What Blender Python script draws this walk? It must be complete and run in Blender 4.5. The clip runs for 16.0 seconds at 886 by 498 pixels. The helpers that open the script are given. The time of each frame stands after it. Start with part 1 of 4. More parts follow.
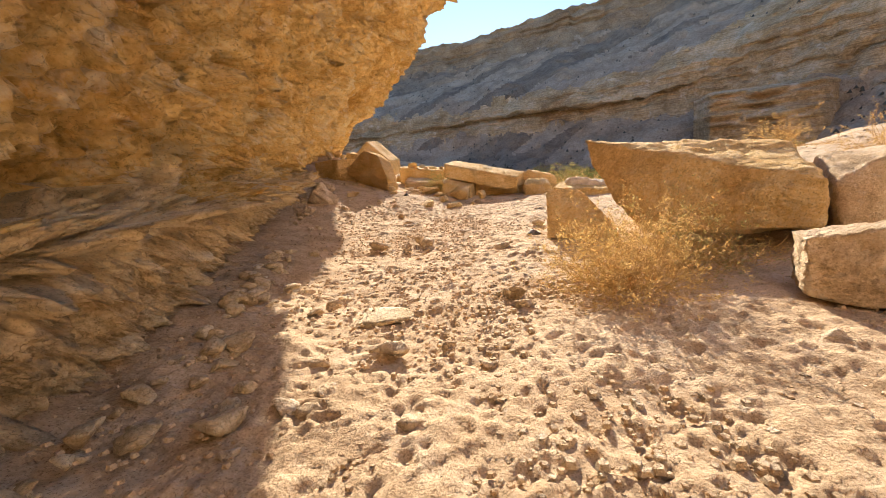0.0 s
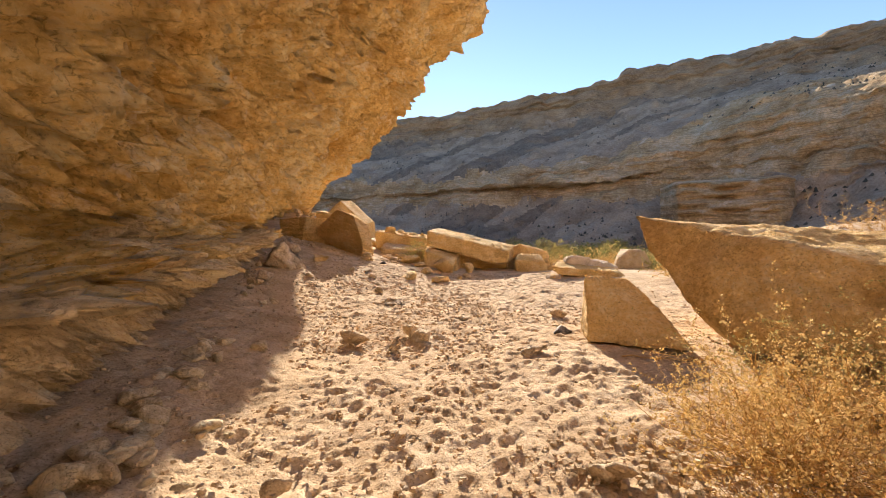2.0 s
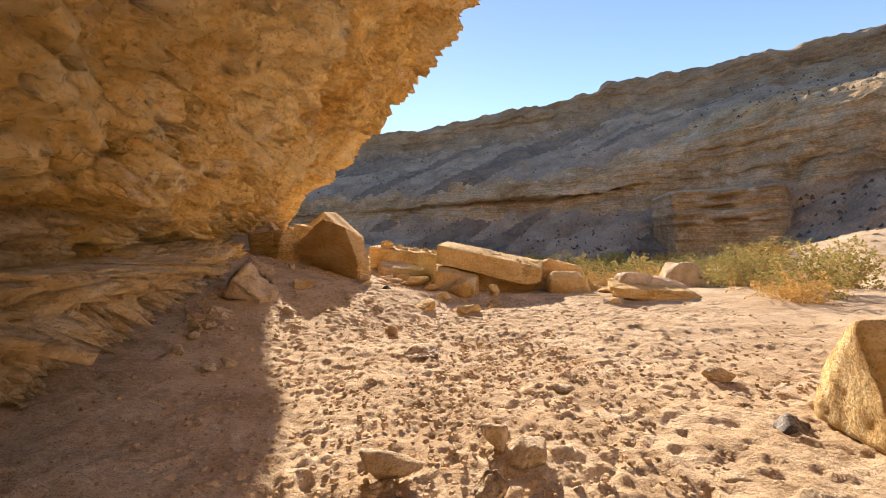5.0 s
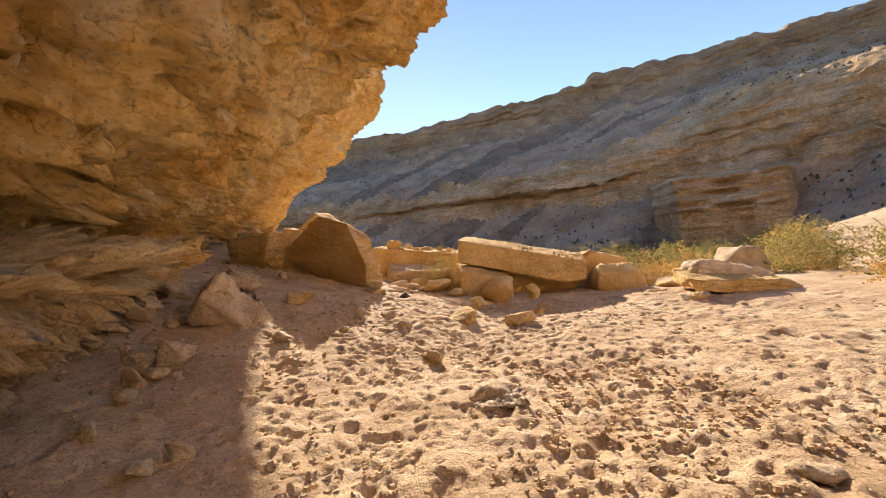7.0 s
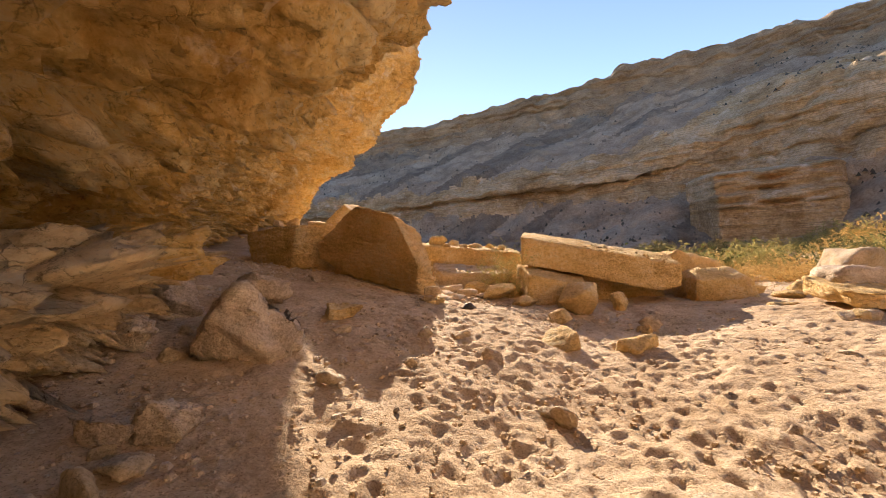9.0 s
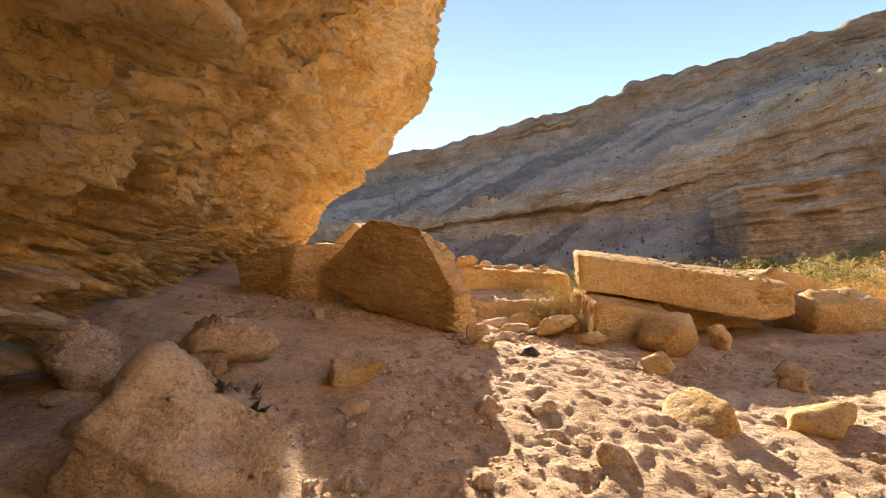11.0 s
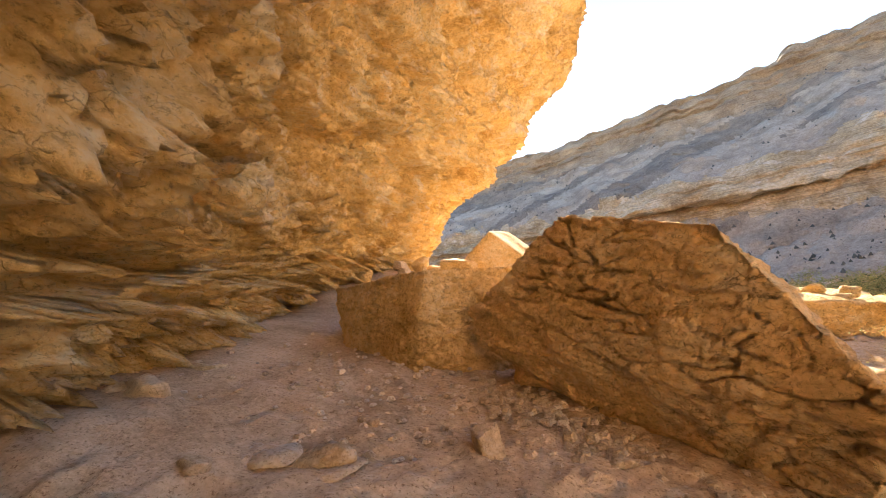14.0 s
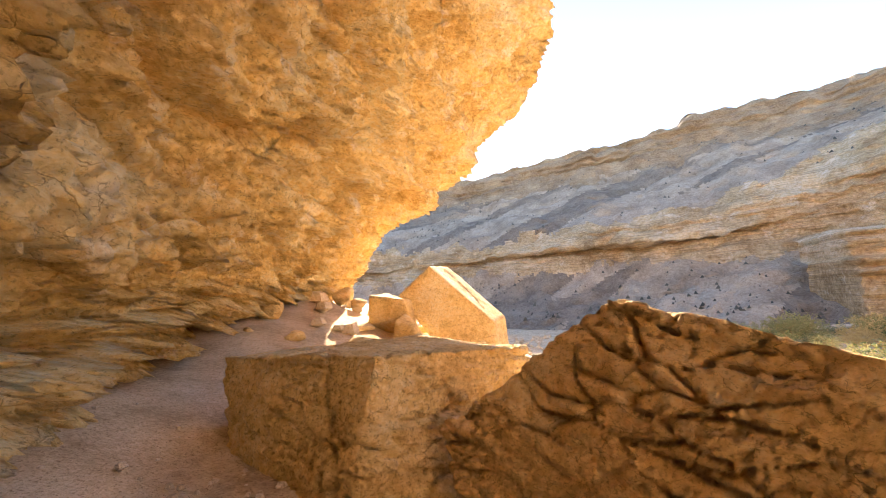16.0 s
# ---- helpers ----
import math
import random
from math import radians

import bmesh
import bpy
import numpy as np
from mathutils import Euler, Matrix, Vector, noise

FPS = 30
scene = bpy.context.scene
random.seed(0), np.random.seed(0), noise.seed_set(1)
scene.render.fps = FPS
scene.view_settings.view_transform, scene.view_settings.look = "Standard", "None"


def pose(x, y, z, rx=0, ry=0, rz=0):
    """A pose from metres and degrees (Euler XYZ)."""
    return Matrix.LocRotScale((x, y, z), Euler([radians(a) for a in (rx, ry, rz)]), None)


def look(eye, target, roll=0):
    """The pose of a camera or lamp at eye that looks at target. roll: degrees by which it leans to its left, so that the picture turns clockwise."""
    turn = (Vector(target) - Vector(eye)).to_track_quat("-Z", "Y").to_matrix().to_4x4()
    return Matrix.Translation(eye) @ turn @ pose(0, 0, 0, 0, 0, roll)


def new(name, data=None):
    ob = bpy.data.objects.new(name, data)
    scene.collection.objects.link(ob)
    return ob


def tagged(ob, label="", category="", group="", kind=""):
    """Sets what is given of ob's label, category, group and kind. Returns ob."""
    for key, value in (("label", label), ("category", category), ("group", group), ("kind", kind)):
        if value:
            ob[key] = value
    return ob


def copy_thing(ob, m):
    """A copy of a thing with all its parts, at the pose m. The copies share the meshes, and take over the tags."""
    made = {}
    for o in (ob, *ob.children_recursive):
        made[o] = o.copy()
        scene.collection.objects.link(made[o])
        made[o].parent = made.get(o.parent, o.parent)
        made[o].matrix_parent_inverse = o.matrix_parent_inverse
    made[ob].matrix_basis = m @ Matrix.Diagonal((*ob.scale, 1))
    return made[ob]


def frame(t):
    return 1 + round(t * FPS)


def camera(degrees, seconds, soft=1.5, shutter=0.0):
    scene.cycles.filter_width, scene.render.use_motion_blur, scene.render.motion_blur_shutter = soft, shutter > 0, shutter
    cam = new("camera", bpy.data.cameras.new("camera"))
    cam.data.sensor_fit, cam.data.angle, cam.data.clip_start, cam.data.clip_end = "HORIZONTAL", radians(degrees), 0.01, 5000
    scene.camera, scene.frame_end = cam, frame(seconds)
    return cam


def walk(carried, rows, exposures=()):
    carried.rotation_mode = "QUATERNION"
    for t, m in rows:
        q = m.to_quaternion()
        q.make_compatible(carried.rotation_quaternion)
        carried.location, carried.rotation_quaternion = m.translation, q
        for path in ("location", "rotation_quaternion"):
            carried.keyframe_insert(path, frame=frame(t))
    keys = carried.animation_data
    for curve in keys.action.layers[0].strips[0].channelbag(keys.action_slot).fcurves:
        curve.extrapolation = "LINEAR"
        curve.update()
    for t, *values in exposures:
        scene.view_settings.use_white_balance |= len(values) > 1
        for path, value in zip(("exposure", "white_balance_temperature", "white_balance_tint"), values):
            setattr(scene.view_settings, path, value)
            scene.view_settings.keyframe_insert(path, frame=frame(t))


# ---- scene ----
cam = camera(90.1, 16.0, soft=0.6)

PATH = [
    (0, (0.704, 0.751, 1.475), (0.508, 2.703, 1.087), -5.8),
    (0.5, (0.392, 1.311, 1.497), (0.162, 3.259, 1.107), -5.6),
    (1, (0.207, 1.839, 1.495), (0.008, 3.814, 1.254), -2.5),
    (1.5, (0.036, 2.295, 1.536), (-0.095, 4.285, 1.379), -1.0),
    (2, (0.008, 2.807, 1.509), (-0.01, 4.804, 1.406), -1.5),
    (2.5, (-0.191, 3.269, 1.519), (-0.18, 5.268, 1.442), -2.3),
    (3, (-0.37, 3.753, 1.481), (-0.329, 5.752, 1.403), -0.7),
    (3.5, (-0.597, 4.255, 1.51), (-0.57, 6.254, 1.507), -1.5),
    (4, (-0.733, 4.762, 1.514), (-0.698, 6.761, 1.47), -1.9),
    (6.5, (-1.461, 7.506, 1.279), (-1.288, 9.499, 1.269), -3.8),
    (7, (-1.639, 7.968, 1.306), (-1.508, 9.964, 1.285), -5.7),
    (7.5, (-1.862, 8.436, 1.339), (-1.826, 10.435, 1.321), -5.1),
    (8, (-2.109, 8.865, 1.414), (-2.081, 10.865, 1.377), -4.7),
    (10.5, (-2.569, 10.891, 1.389), (-2.458, 12.888, 1.415), -6.0),
    (11, (-2.7, 11.366, 1.429), (-2.673, 13.365, 1.499), -6.1),
    (11.5, (-2.726, 11.899, 1.444), (-2.721, 13.897, 1.526), -8.0),
    (12, (-2.888, 12.38, 1.509), (-2.933, 14.376, 1.622), -6.7),
    (12.5, (-2.963, 12.897, 1.534), (-3.13, 14.885, 1.676), -4.7),
    (13, (-3.222, 13.398, 1.609), (-3.615, 15.352, 1.772), -3.4),
    (13.5, (-3.449, 13.83, 1.671), (-3.876, 15.778, 1.83), -5.0),
    (14, (-3.68, 14.266, 1.77), (-4.153, 16.201, 1.946), -7.9),
    (14.5, (-3.847, 14.623, 1.888), (-4.06, 16.601, 2.088), -5.6),
    (15, (-3.924, 15.03, 2.004), (-4.103, 17.013, 2.19), -6.5),
    (15.5, (-4.146, 15.336, 2.107), (-4.275, 17.323, 2.286), -4.8),
    (16, (-4.224, 15.475, 2.208), (-4.323, 17.46, 2.434), -3.7),
]
walk(cam, [(t, look(e, g, r)) for t, e, g, r in PATH],
     [(0, 1.35, 6650, 12), (3, 1.15, 6800, 14), (8, 1.2, 7050, 17), (11, 1.5, 7150, 19), (12.5, 1.9, 7000, 18), (13.5, 2.35, 6950, 15), (16.0, 2.7, 6950, 14)])

# ---- world, sun ----
SUN_EL, SUN_AZ = 22.3, -1.2            # degrees above the horizon, degrees to the right of +y
world = bpy.data.worlds.new("sky")
scene.world = world
world.use_nodes = True
wn = world.node_tree.nodes
sky = wn.new("ShaderNodeTexSky")
sky.sky_type = "NISHITA"
sky.sun_disc = False
sky.sun_elevation = radians(SUN_EL)
sky.sun_rotation = radians(SUN_AZ)
sky.altitude = 1000
sky.air_density, sky.dust_density, sky.ozone_density = 0.9, 0.03, 2.2
wn["Background"].inputs[1].default_value = 0.105
world.node_tree.links.new(sky.outputs[0], wn["Background"].inputs[0])
sun = new("sun", bpy.data.lights.new("sun", "SUN"))
sun.data.energy, sun.data.angle, sun.data.color = 4.8, radians(0.53), (1.0, 0.89, 0.72)
se, sa = radians(SUN_EL), radians(SUN_AZ)
SUN_DIR = Vector((math.cos(se) * math.sin(sa), math.cos(se) * math.cos(sa), math.sin(se)))
sun.matrix_world = look((0, 0, 30), Vector((0, 0, 30)) - SUN_DIR)


# ---- noise on arrays of points ----
def lattice(ix, iy, iz, seed):
    h = (ix * 374761393 + iy * 668265263 + iz * 2147483647 + seed * 974711) & 0xFFFFFFFF
    h = ((h ^ (h >> 13)) * 1274126177) & 0xFFFFFFFF
    h = ((h ^ (h >> 15)) * 2246822519) & 0xFFFFFFFF
    return ((h ^ (h >> 16)) & 0xFFFFFF) / float(0xFFFFFF)


def value_noise(p, seed=0):
    """Smooth noise, -1 to 1, at the points p (N x 3)."""
    i = np.floor(p).astype(np.int64)
    f = p - i
    f = f * f * f * (f * (f * 6 - 15) + 10)
    total = 0
    for dx in (0, 1):
        for dy in (0, 1):
            for dz in (0, 1):
                w = (f[:, 0] if dx else 1 - f[:, 0]) * (f[:, 1] if dy else 1 - f[:, 1]) * (f[:, 2] if dz else 1 - f[:, 2])
                total = total + w * lattice(i[:, 0] + dx, i[:, 1] + dy, i[:, 2] + dz, seed)
    return total * 2 - 1


def fbm(p, octaves=4, seed=0, gain=0.5):
    total, amp = 0, 1.0
    for o in range(octaves):
        total = total + amp * value_noise(p * 2.03 ** o + o * 17.3, seed + o)
        amp *= gain
    return total


def facets(p, seed=0):
    """Broken faces: each cell of scattered points tilts its own way. The offset, and how near a point is to a joint (1 in it)."""
    i = np.floor(p).astype(np.int64)
    f1 = np.full(len(p), 9.0)
    f2 = np.full(len(p), 9.0)
    best = np.zeros((len(p), 3))
    at = np.zeros((len(p), 3), np.int64)
    for dx in (-1, 0, 1):
        for dy in (-1, 0, 1):
            for dz in (-1, 0, 1):
                c = i + (dx, dy, dz)
                q = p - c - np.stack([lattice(c[:, 0], c[:, 1], c[:, 2], seed + k) for k in range(3)], 1)
                d = (q * q).sum(1)
                nearer = d < f1
                f2 = np.where(nearer, f1, np.minimum(f2, d))
                f1 = np.where(nearer, d, f1)
                best[nearer] = q[nearer]
                at[nearer] = c[nearer]
    lean = np.stack([lattice(at[:, 0], at[:, 1], at[:, 2], seed + 20 + k) for k in range(3)], 1) * 2 - 1
    lift = lattice(at[:, 0], at[:, 1], at[:, 2], seed + 30) - 0.5
    return (best * lean).sum(1) + 0.6 * lift, 1 - smooth(0.0, 0.09, np.sqrt(f2) - np.sqrt(f1))


def saw(v, seed=0):
    """Overlapping beds: a slow rise and a sharp fall, of uneven height, -0.5 to 0.5."""
    k = np.floor(v)
    f = v - k
    return (f ** 1.5 - 0.5) * (0.35 + 0.65 * lattice(k.astype(np.int64), 0 * k.astype(np.int64), 0 * k.astype(np.int64), seed))


def smooth(a, b, v):
    s = np.clip((v - a) / (b - a), 0, 1)
    return s * s * (3 - 2 * s)


def column(*c):
    return np.stack([np.broadcast_to(np.asarray(k, float), np.shape(c[0])) for k in c], 1)


def soft_interp(x, xs, ys):
    """Smooth curve through the knots xs, ys (monotone cubic)."""
    xs, ys = np.asarray(xs, float), np.asarray(ys, float)
    x = np.clip(x, xs[0], xs[-1])
    d = np.diff(ys) / np.diff(xs)
    m = np.concatenate([[d[0]], np.where(d[:-1] * d[1:] > 0, 2 * d[:-1] * d[1:] / (d[:-1] + d[1:] + 1e-12), 0), [d[-1]]])
    k = np.clip(np.searchsorted(xs, x) - 1, 0, len(xs) - 2)
    h = xs[k + 1] - xs[k]
    s = (x - xs[k]) / h
    return ((1 + 2 * s) * (1 - s) ** 2 * ys[k] + s * (1 - s) ** 2 * h * m[k]
            + s * s * (3 - 2 * s) * ys[k + 1] + s * s * (s - 1) * h * m[k + 1])


# ---- materials ----
def ramp_node(nodes, stops):
    r = nodes.new("ShaderNodeValToRGB")
    while len(r.color_ramp.elements) < len(stops):
        r.color_ramp.elements.new(0.5)
    for e, (at, c) in zip(r.color_ramp.elements, stops):
        e.position, e.color = at, (*c, 1)
    return r


def stone(name, dark, mid, light, scale=1.0, bump=0.6, rough=0.92, grey=None, beds=0.0, fine=1.0, pits=0.35, cracks=0.0, speck=0.8, flat=2.1, more=0.0):
    """Weathered rock: stains at two scales, grain, optional grey crust and bedding lines, and fine relief."""
    m = bpy.data.materials.new(name)
    m.use_nodes = True
    n, l = m.node_tree.nodes, m.node_tree.links
    b = n["Principled BSDF"]
    b.inputs["Roughness"].default_value = rough
    b.inputs["Specular IOR Level"].default_value = 0.2
    co = n.new("ShaderNodeTexCoord")
    info = n.new("ShaderNodeObjectInfo")
    shift = n.new("ShaderNodeVectorMath")
    shift.operation = "MULTIPLY_ADD"
    shift.inputs[1].default_value = (37, 53, 29)
    l.new(info.outputs["Random"], shift.inputs[0])
    l.new(co.outputs["Object"], shift.inputs[2])
    big = n.new("ShaderNodeTexNoise")
    big.inputs["Scale"].default_value, big.inputs["Detail"].default_value, big.inputs["Roughness"].default_value = 1.1 * scale, 7, 0.62
    l.new(shift.outputs[0], big.inputs["Vector"])
    small = n.new("ShaderNodeTexNoise")
    small.inputs["Scale"].default_value, small.inputs["Detail"].default_value, small.inputs["Roughness"].default_value = 14 * scale, 8, 0.7
    l.new(shift.outputs[0], small.inputs["Vector"])
    mix = n.new("ShaderNodeMath")
    mix.operation = "MULTIPLY_ADD"
    mix.inputs[1].default_value = 0.45
    l.new(small.outputs[0], mix.inputs[0])
    part_ = n.new("ShaderNodeMath")
    part_.operation = "MULTIPLY"
    part_.inputs[1].default_value = 0.55
    l.new(big.outputs[0], part_.inputs[0])
    l.new(part_.outputs[0], mix.inputs[2])
    r = ramp_node(n, [(0.39, dark), (0.5, mid), (0.6, light)])
    l.new(mix.outputs[0], r.inputs[0])
    colour = r.outputs[0]
    if beds:
        sq = n.new("ShaderNodeVectorMath")
        sq.operation = "MULTIPLY"
        sq.inputs[1].default_value = (0.25, 0.25, 7.0)
        l.new(shift.outputs[0], sq.inputs[0])
        bn = n.new("ShaderNodeTexNoise")
        bn.inputs["Scale"].default_value, bn.inputs["Detail"].default_value = 1.6, 5
        l.new(sq.outputs[0], bn.inputs["Vector"])
        br = ramp_node(n, [(0.36, (0.55, 0.5, 0.46)), (0.5, (1, 1, 1)), (0.66, (1.12, 1.08, 1.0))])
        l.new(bn.outputs[0], br.inputs[0])
        mm = n.new("ShaderNodeMix")
        mm.data_type, mm.blend_type = "RGBA", "MULTIPLY"
        mm.inputs["Factor"].default_value = beds
        l.new(colour, mm.inputs["A"])
        l.new(br.outputs[0], mm.inputs["B"])
        colour = mm.outputs["Result"]
    if grey:
        gn = n.new("ShaderNodeTexNoise")
        gn.inputs["Scale"].default_value, gn.inputs["Detail"].default_value, gn.inputs["Roughness"].default_value = 2.3 * scale, 9, 0.7
        sh2 = n.new("ShaderNodeVectorMath")
        sh2.operation = "ADD"
        sh2.inputs[1].default_value = (11, 5, 3)
        l.new(shift.outputs[0], sh2.inputs[0])
        l.new(sh2.outputs[0], gn.inputs["Vector"])
        gr = ramp_node(n, [(grey[1], (0, 0, 0)), (grey[1] + 0.12, (1, 1, 1))])
        l.new(gn.outputs[0], gr.inputs[0])
        gm = n.new("ShaderNodeMix")
        gm.data_type = "RGBA"
        l.new(gr.outputs[0], gm.inputs["Factor"])
        l.new(colour, gm.inputs["A"])
        gm.inputs["B"].default_value = (*grey[0], 1)
        colour = gm.outputs["Result"]
    joints = []
    if cracks:
        wq = n.new("ShaderNodeVectorMath")
        wq.operation = "MULTIPLY_ADD"
        wq.inputs[1].default_value = (0.35, 0.35, 0.35)
        l.new(big.outputs["Color"], wq.inputs[0])
        l.new(shift.outputs[0], wq.inputs[2])
        sq2 = n.new("ShaderNodeVectorMath")
        sq2.operation = "MULTIPLY"
        sq2.inputs[1].default_value = (1, 1, flat)
        l.new(wq.outputs[0], sq2.inputs[0])
        for size_, width, keep in ((2.6, 0.014, 0.58), (8.5, 0.03, 0.5)):
            ve = n.new("ShaderNodeTexVoronoi")
            ve.feature = "DISTANCE_TO_EDGE"
            ve.inputs["Scale"].default_value = size_ * scale
            l.new(sq2.outputs[0], ve.inputs["Vector"])
            er = ramp_node(n, [(0.0, (1, 1, 1)), (width, (0, 0, 0))])
            l.new(ve.outputs["Distance"], er.inputs[0])
            mk = n.new("ShaderNodeTexNoise")
            mk.inputs["Scale"].default_value, mk.inputs["Detail"].default_value = size_ * scale * 0.7, 4
            l.new(sq2.outputs[0], mk.inputs["Vector"])
            mr = ramp_node(n, [(keep - more, (0, 0, 0)), (keep - more + 0.08, (1, 1, 1))])
            l.new(mk.outputs[0], mr.inputs[0])
            fac = n.new("ShaderNodeMath")
            fac.operation = "MULTIPLY"
            l.new(er.outputs[0], fac.inputs[0])
            l.new(mr.outputs[0], fac.inputs[1])
            fac2 = n.new("ShaderNodeMath")
            fac2.operation = "MULTIPLY"
            fac2.inputs[1].default_value = cracks
            l.new(fac.outputs[0], fac2.inputs[0])
            joints.append(fac2.outputs[0])
            cm = n.new("ShaderNodeMix")
            cm.data_type = "RGBA"
            l.new(fac2.outputs[0], cm.inputs["Factor"])
            l.new(colour, cm.inputs["A"])
            cm.inputs["B"].default_value = (dark[0] * 0.5, dark[1] * 0.45, dark[2] * 0.42, 1)
            colour = cm.outputs["Result"]
        sp = n.new("ShaderNodeTexNoise")
        sp.inputs["Scale"].default_value, sp.inputs["Detail"].default_value, sp.inputs["Roughness"].default_value = 38 * scale, 5, 0.7
        l.new(shift.outputs[0], sp.inputs["Vector"])
        sr = ramp_node(n, [(0.33, (0.45, 0.38, 0.32)), (0.46, (1, 1, 1)), (0.6, (1, 1, 1)), (0.72, (1.2, 1.2, 1.2))])
        l.new(sp.outputs[0], sr.inputs[0])
        sm = n.new("ShaderNodeMix")
        sm.data_type, sm.blend_type = "RGBA", "MULTIPLY"
        sm.inputs["Factor"].default_value = speck
        l.new(colour, sm.inputs["A"])
        l.new(sr.outputs[0], sm.inputs["B"])
        colour = sm.outputs["Result"]
    l.new(colour, b.inputs["Base Color"])
    vo = n.new("ShaderNodeTexVoronoi")
    vo.inputs["Scale"].default_value = 20 * scale * fine
    l.new(shift.outputs[0], vo.inputs["Vector"])
    fn = n.new("ShaderNodeTexNoise")
    fn.inputs["Scale"].default_value, fn.inputs["Detail"].default_value, fn.inputs["Roughness"].default_value = 18 * scale * fine, 9, 0.74
    l.new(shift.outputs[0], fn.inputs["Vector"])
    hm = n.new("ShaderNodeMath")
    hm.operation = "MULTIPLY_ADD"
    hm.inputs[1].default_value = pits
    l.new(vo.outputs["Distance"], hm.inputs[0])
    l.new(fn.outputs[0], hm.inputs[2])
    bp = n.new("ShaderNodeBump")
    bp.inputs["Strength"].default_value, bp.inputs["Distance"].default_value = bump, 0.06 / (scale * fine)
    height = hm.outputs[0]
    for joint in joints:
        cut = n.new("ShaderNodeMath")
        cut.operation = "MULTIPLY_ADD"
        cut.inputs[1].default_value = -0.6
        l.new(joint, cut.inputs[0])
        l.new(height, cut.inputs[2])
        height = cut.outputs[0]
    l.new(height, bp.inputs["Height"])
    l.new(bp.outputs[0], b.inputs["Normal"])
    return m


ochre = stone("ochre_limestone", (0.66, 0.39, 0.12), (0.91, 0.65, 0.28), (0.96, 0.79, 0.48), 1.0, 1.0, beds=0.25, grey=((0.94, 0.81, 0.62), 0.55), cracks=0.4, more=0.0, speck=0.7)
amber = stone("amber_limestone", (0.62, 0.38, 0.14), (0.84, 0.58, 0.26), (0.91, 0.71, 0.42), 1.3, 1.0, beds=0.14, cracks=0.5)
brown = stone("brown_limestone", (0.68, 0.42, 0.17), (0.88, 0.58, 0.26), (0.93, 0.69, 0.38), 1.4, 1.0, beds=0.2, cracks=0.55, flat=3.2, more=0.04, speck=0.6)
pale = stone("pale_limestone", (0.46, 0.33, 0.2), (0.68, 0.51, 0.33), (0.8, 0.67, 0.5), 2.0, 0.9, grey=((0.64, 0.54, 0.44), 0.55), cracks=0.4)
chalk = stone("grey_marl", (0.6, 0.43, 0.24), (0.84, 0.66, 0.42), (0.93, 0.8, 0.59), 1.6, 1.0, beds=0.3, cracks=0.6, flat=3.0, more=0.03, speck=0.6)
crust = stone("crusted_pink_limestone", (0.5, 0.38, 0.26), (0.76, 0.6, 0.44), (0.88, 0.76, 0.61), 2.6, 1.0, cracks=0.7, more=0.04)
flint = stone("dark_flint", (0.03, 0.028, 0.026), (0.1, 0.085, 0.075), (0.4, 0.35, 0.3), 4.0, 0.5, rough=0.6)
sand = stone("trampled_sand", (0.45, 0.315, 0.19), (0.64, 0.465, 0.295), (0.75, 0.58, 0.4), 1.6, 0.75, rough=0.97, fine=1.5, pits=0.35, cracks=0.02, speck=1.0)
talus = stone("far_grey_talus", (0.33, 0.245, 0.17), (0.5, 0.385, 0.275), (0.62, 0.5, 0.37), 0.22, 1.0, cracks=0.35, speck=0.8)
scree = stone("far_dark_scree", (0.2, 0.15, 0.11), (0.31, 0.24, 0.175), (0.42, 0.33, 0.24), 0.3, 1.0, cracks=0.35, speck=0.9)
band_rock = stone("far_banded_limestone", (0.4, 0.25, 0.12), (0.64, 0.45, 0.25), (0.8, 0.63, 0.42), 0.22, 1.0, beds=0.6, grey=((0.86, 0.72, 0.54), 0.57), cracks=0.35, speck=0.6)
cap_rock = stone("far_brown_caprock", (0.28, 0.19, 0.115), (0.42, 0.3, 0.19), (0.54, 0.41, 0.27), 0.22, 1.0, beds=0.5, cracks=0.35, speck=0.7)


# ---- building helpers ----
def mesh_object(name, verts, faces, material, parent=None, flat=False):
    me = bpy.data.meshes.new(name)
    me.from_pydata([tuple(v) for v in verts] if not isinstance(verts, np.ndarray) else verts.tolist(), [], faces if isinstance(faces, list) else faces.tolist())
    if not flat:
        me.polygons.foreach_set("use_smooth", [True] * len(me.polygons))
    for mt in (material if isinstance(material, (list, tuple)) else [material]):
        me.materials.append(mt)
    ob = new(name, me)
    if parent is not None:
        ob.parent = parent
    return ob


def grid_faces(nu, nv, flip=False):
    a = np.arange(nu - 1)[:, None] * nv + np.arange(nv - 1)[None, :]
    a = a.ravel()
    q = np.stack([a, a + nv, a + nv + 1, a + 1], 1)
    return q[:, ::-1] if flip else q


def grid_normals(p):
    du = np.gradient(p, axis=0)
    dv = np.gradient(p, axis=1)
    n = np.cross(du, dv)
    return n / (np.linalg.norm(n, axis=2, keepdims=True) + 1e-9)


def blurred(p, k, axis):
    """Running mean over k rows to either side."""
    p = np.moveaxis(p, axis, 0)
    c = np.cumsum(np.concatenate([p[:1].repeat(k + 1, 0), p, p[-1:].repeat(k, 0)]), 0)
    return np.moveaxis((c[2 * k + 1:] - c[:-2 * k - 1]) / (2 * k + 1), 0, axis)


def steps(*runs):
    """Coordinates along an axis: runs of (end, spacing), after a first value."""
    out = [runs[0]]
    for end, d in runs[1:]:
        k = max(1, int(round((end - out[-1]) / d)))
        out.extend(np.linspace(out[-1], end, k + 1)[1:])
    return np.array(out)


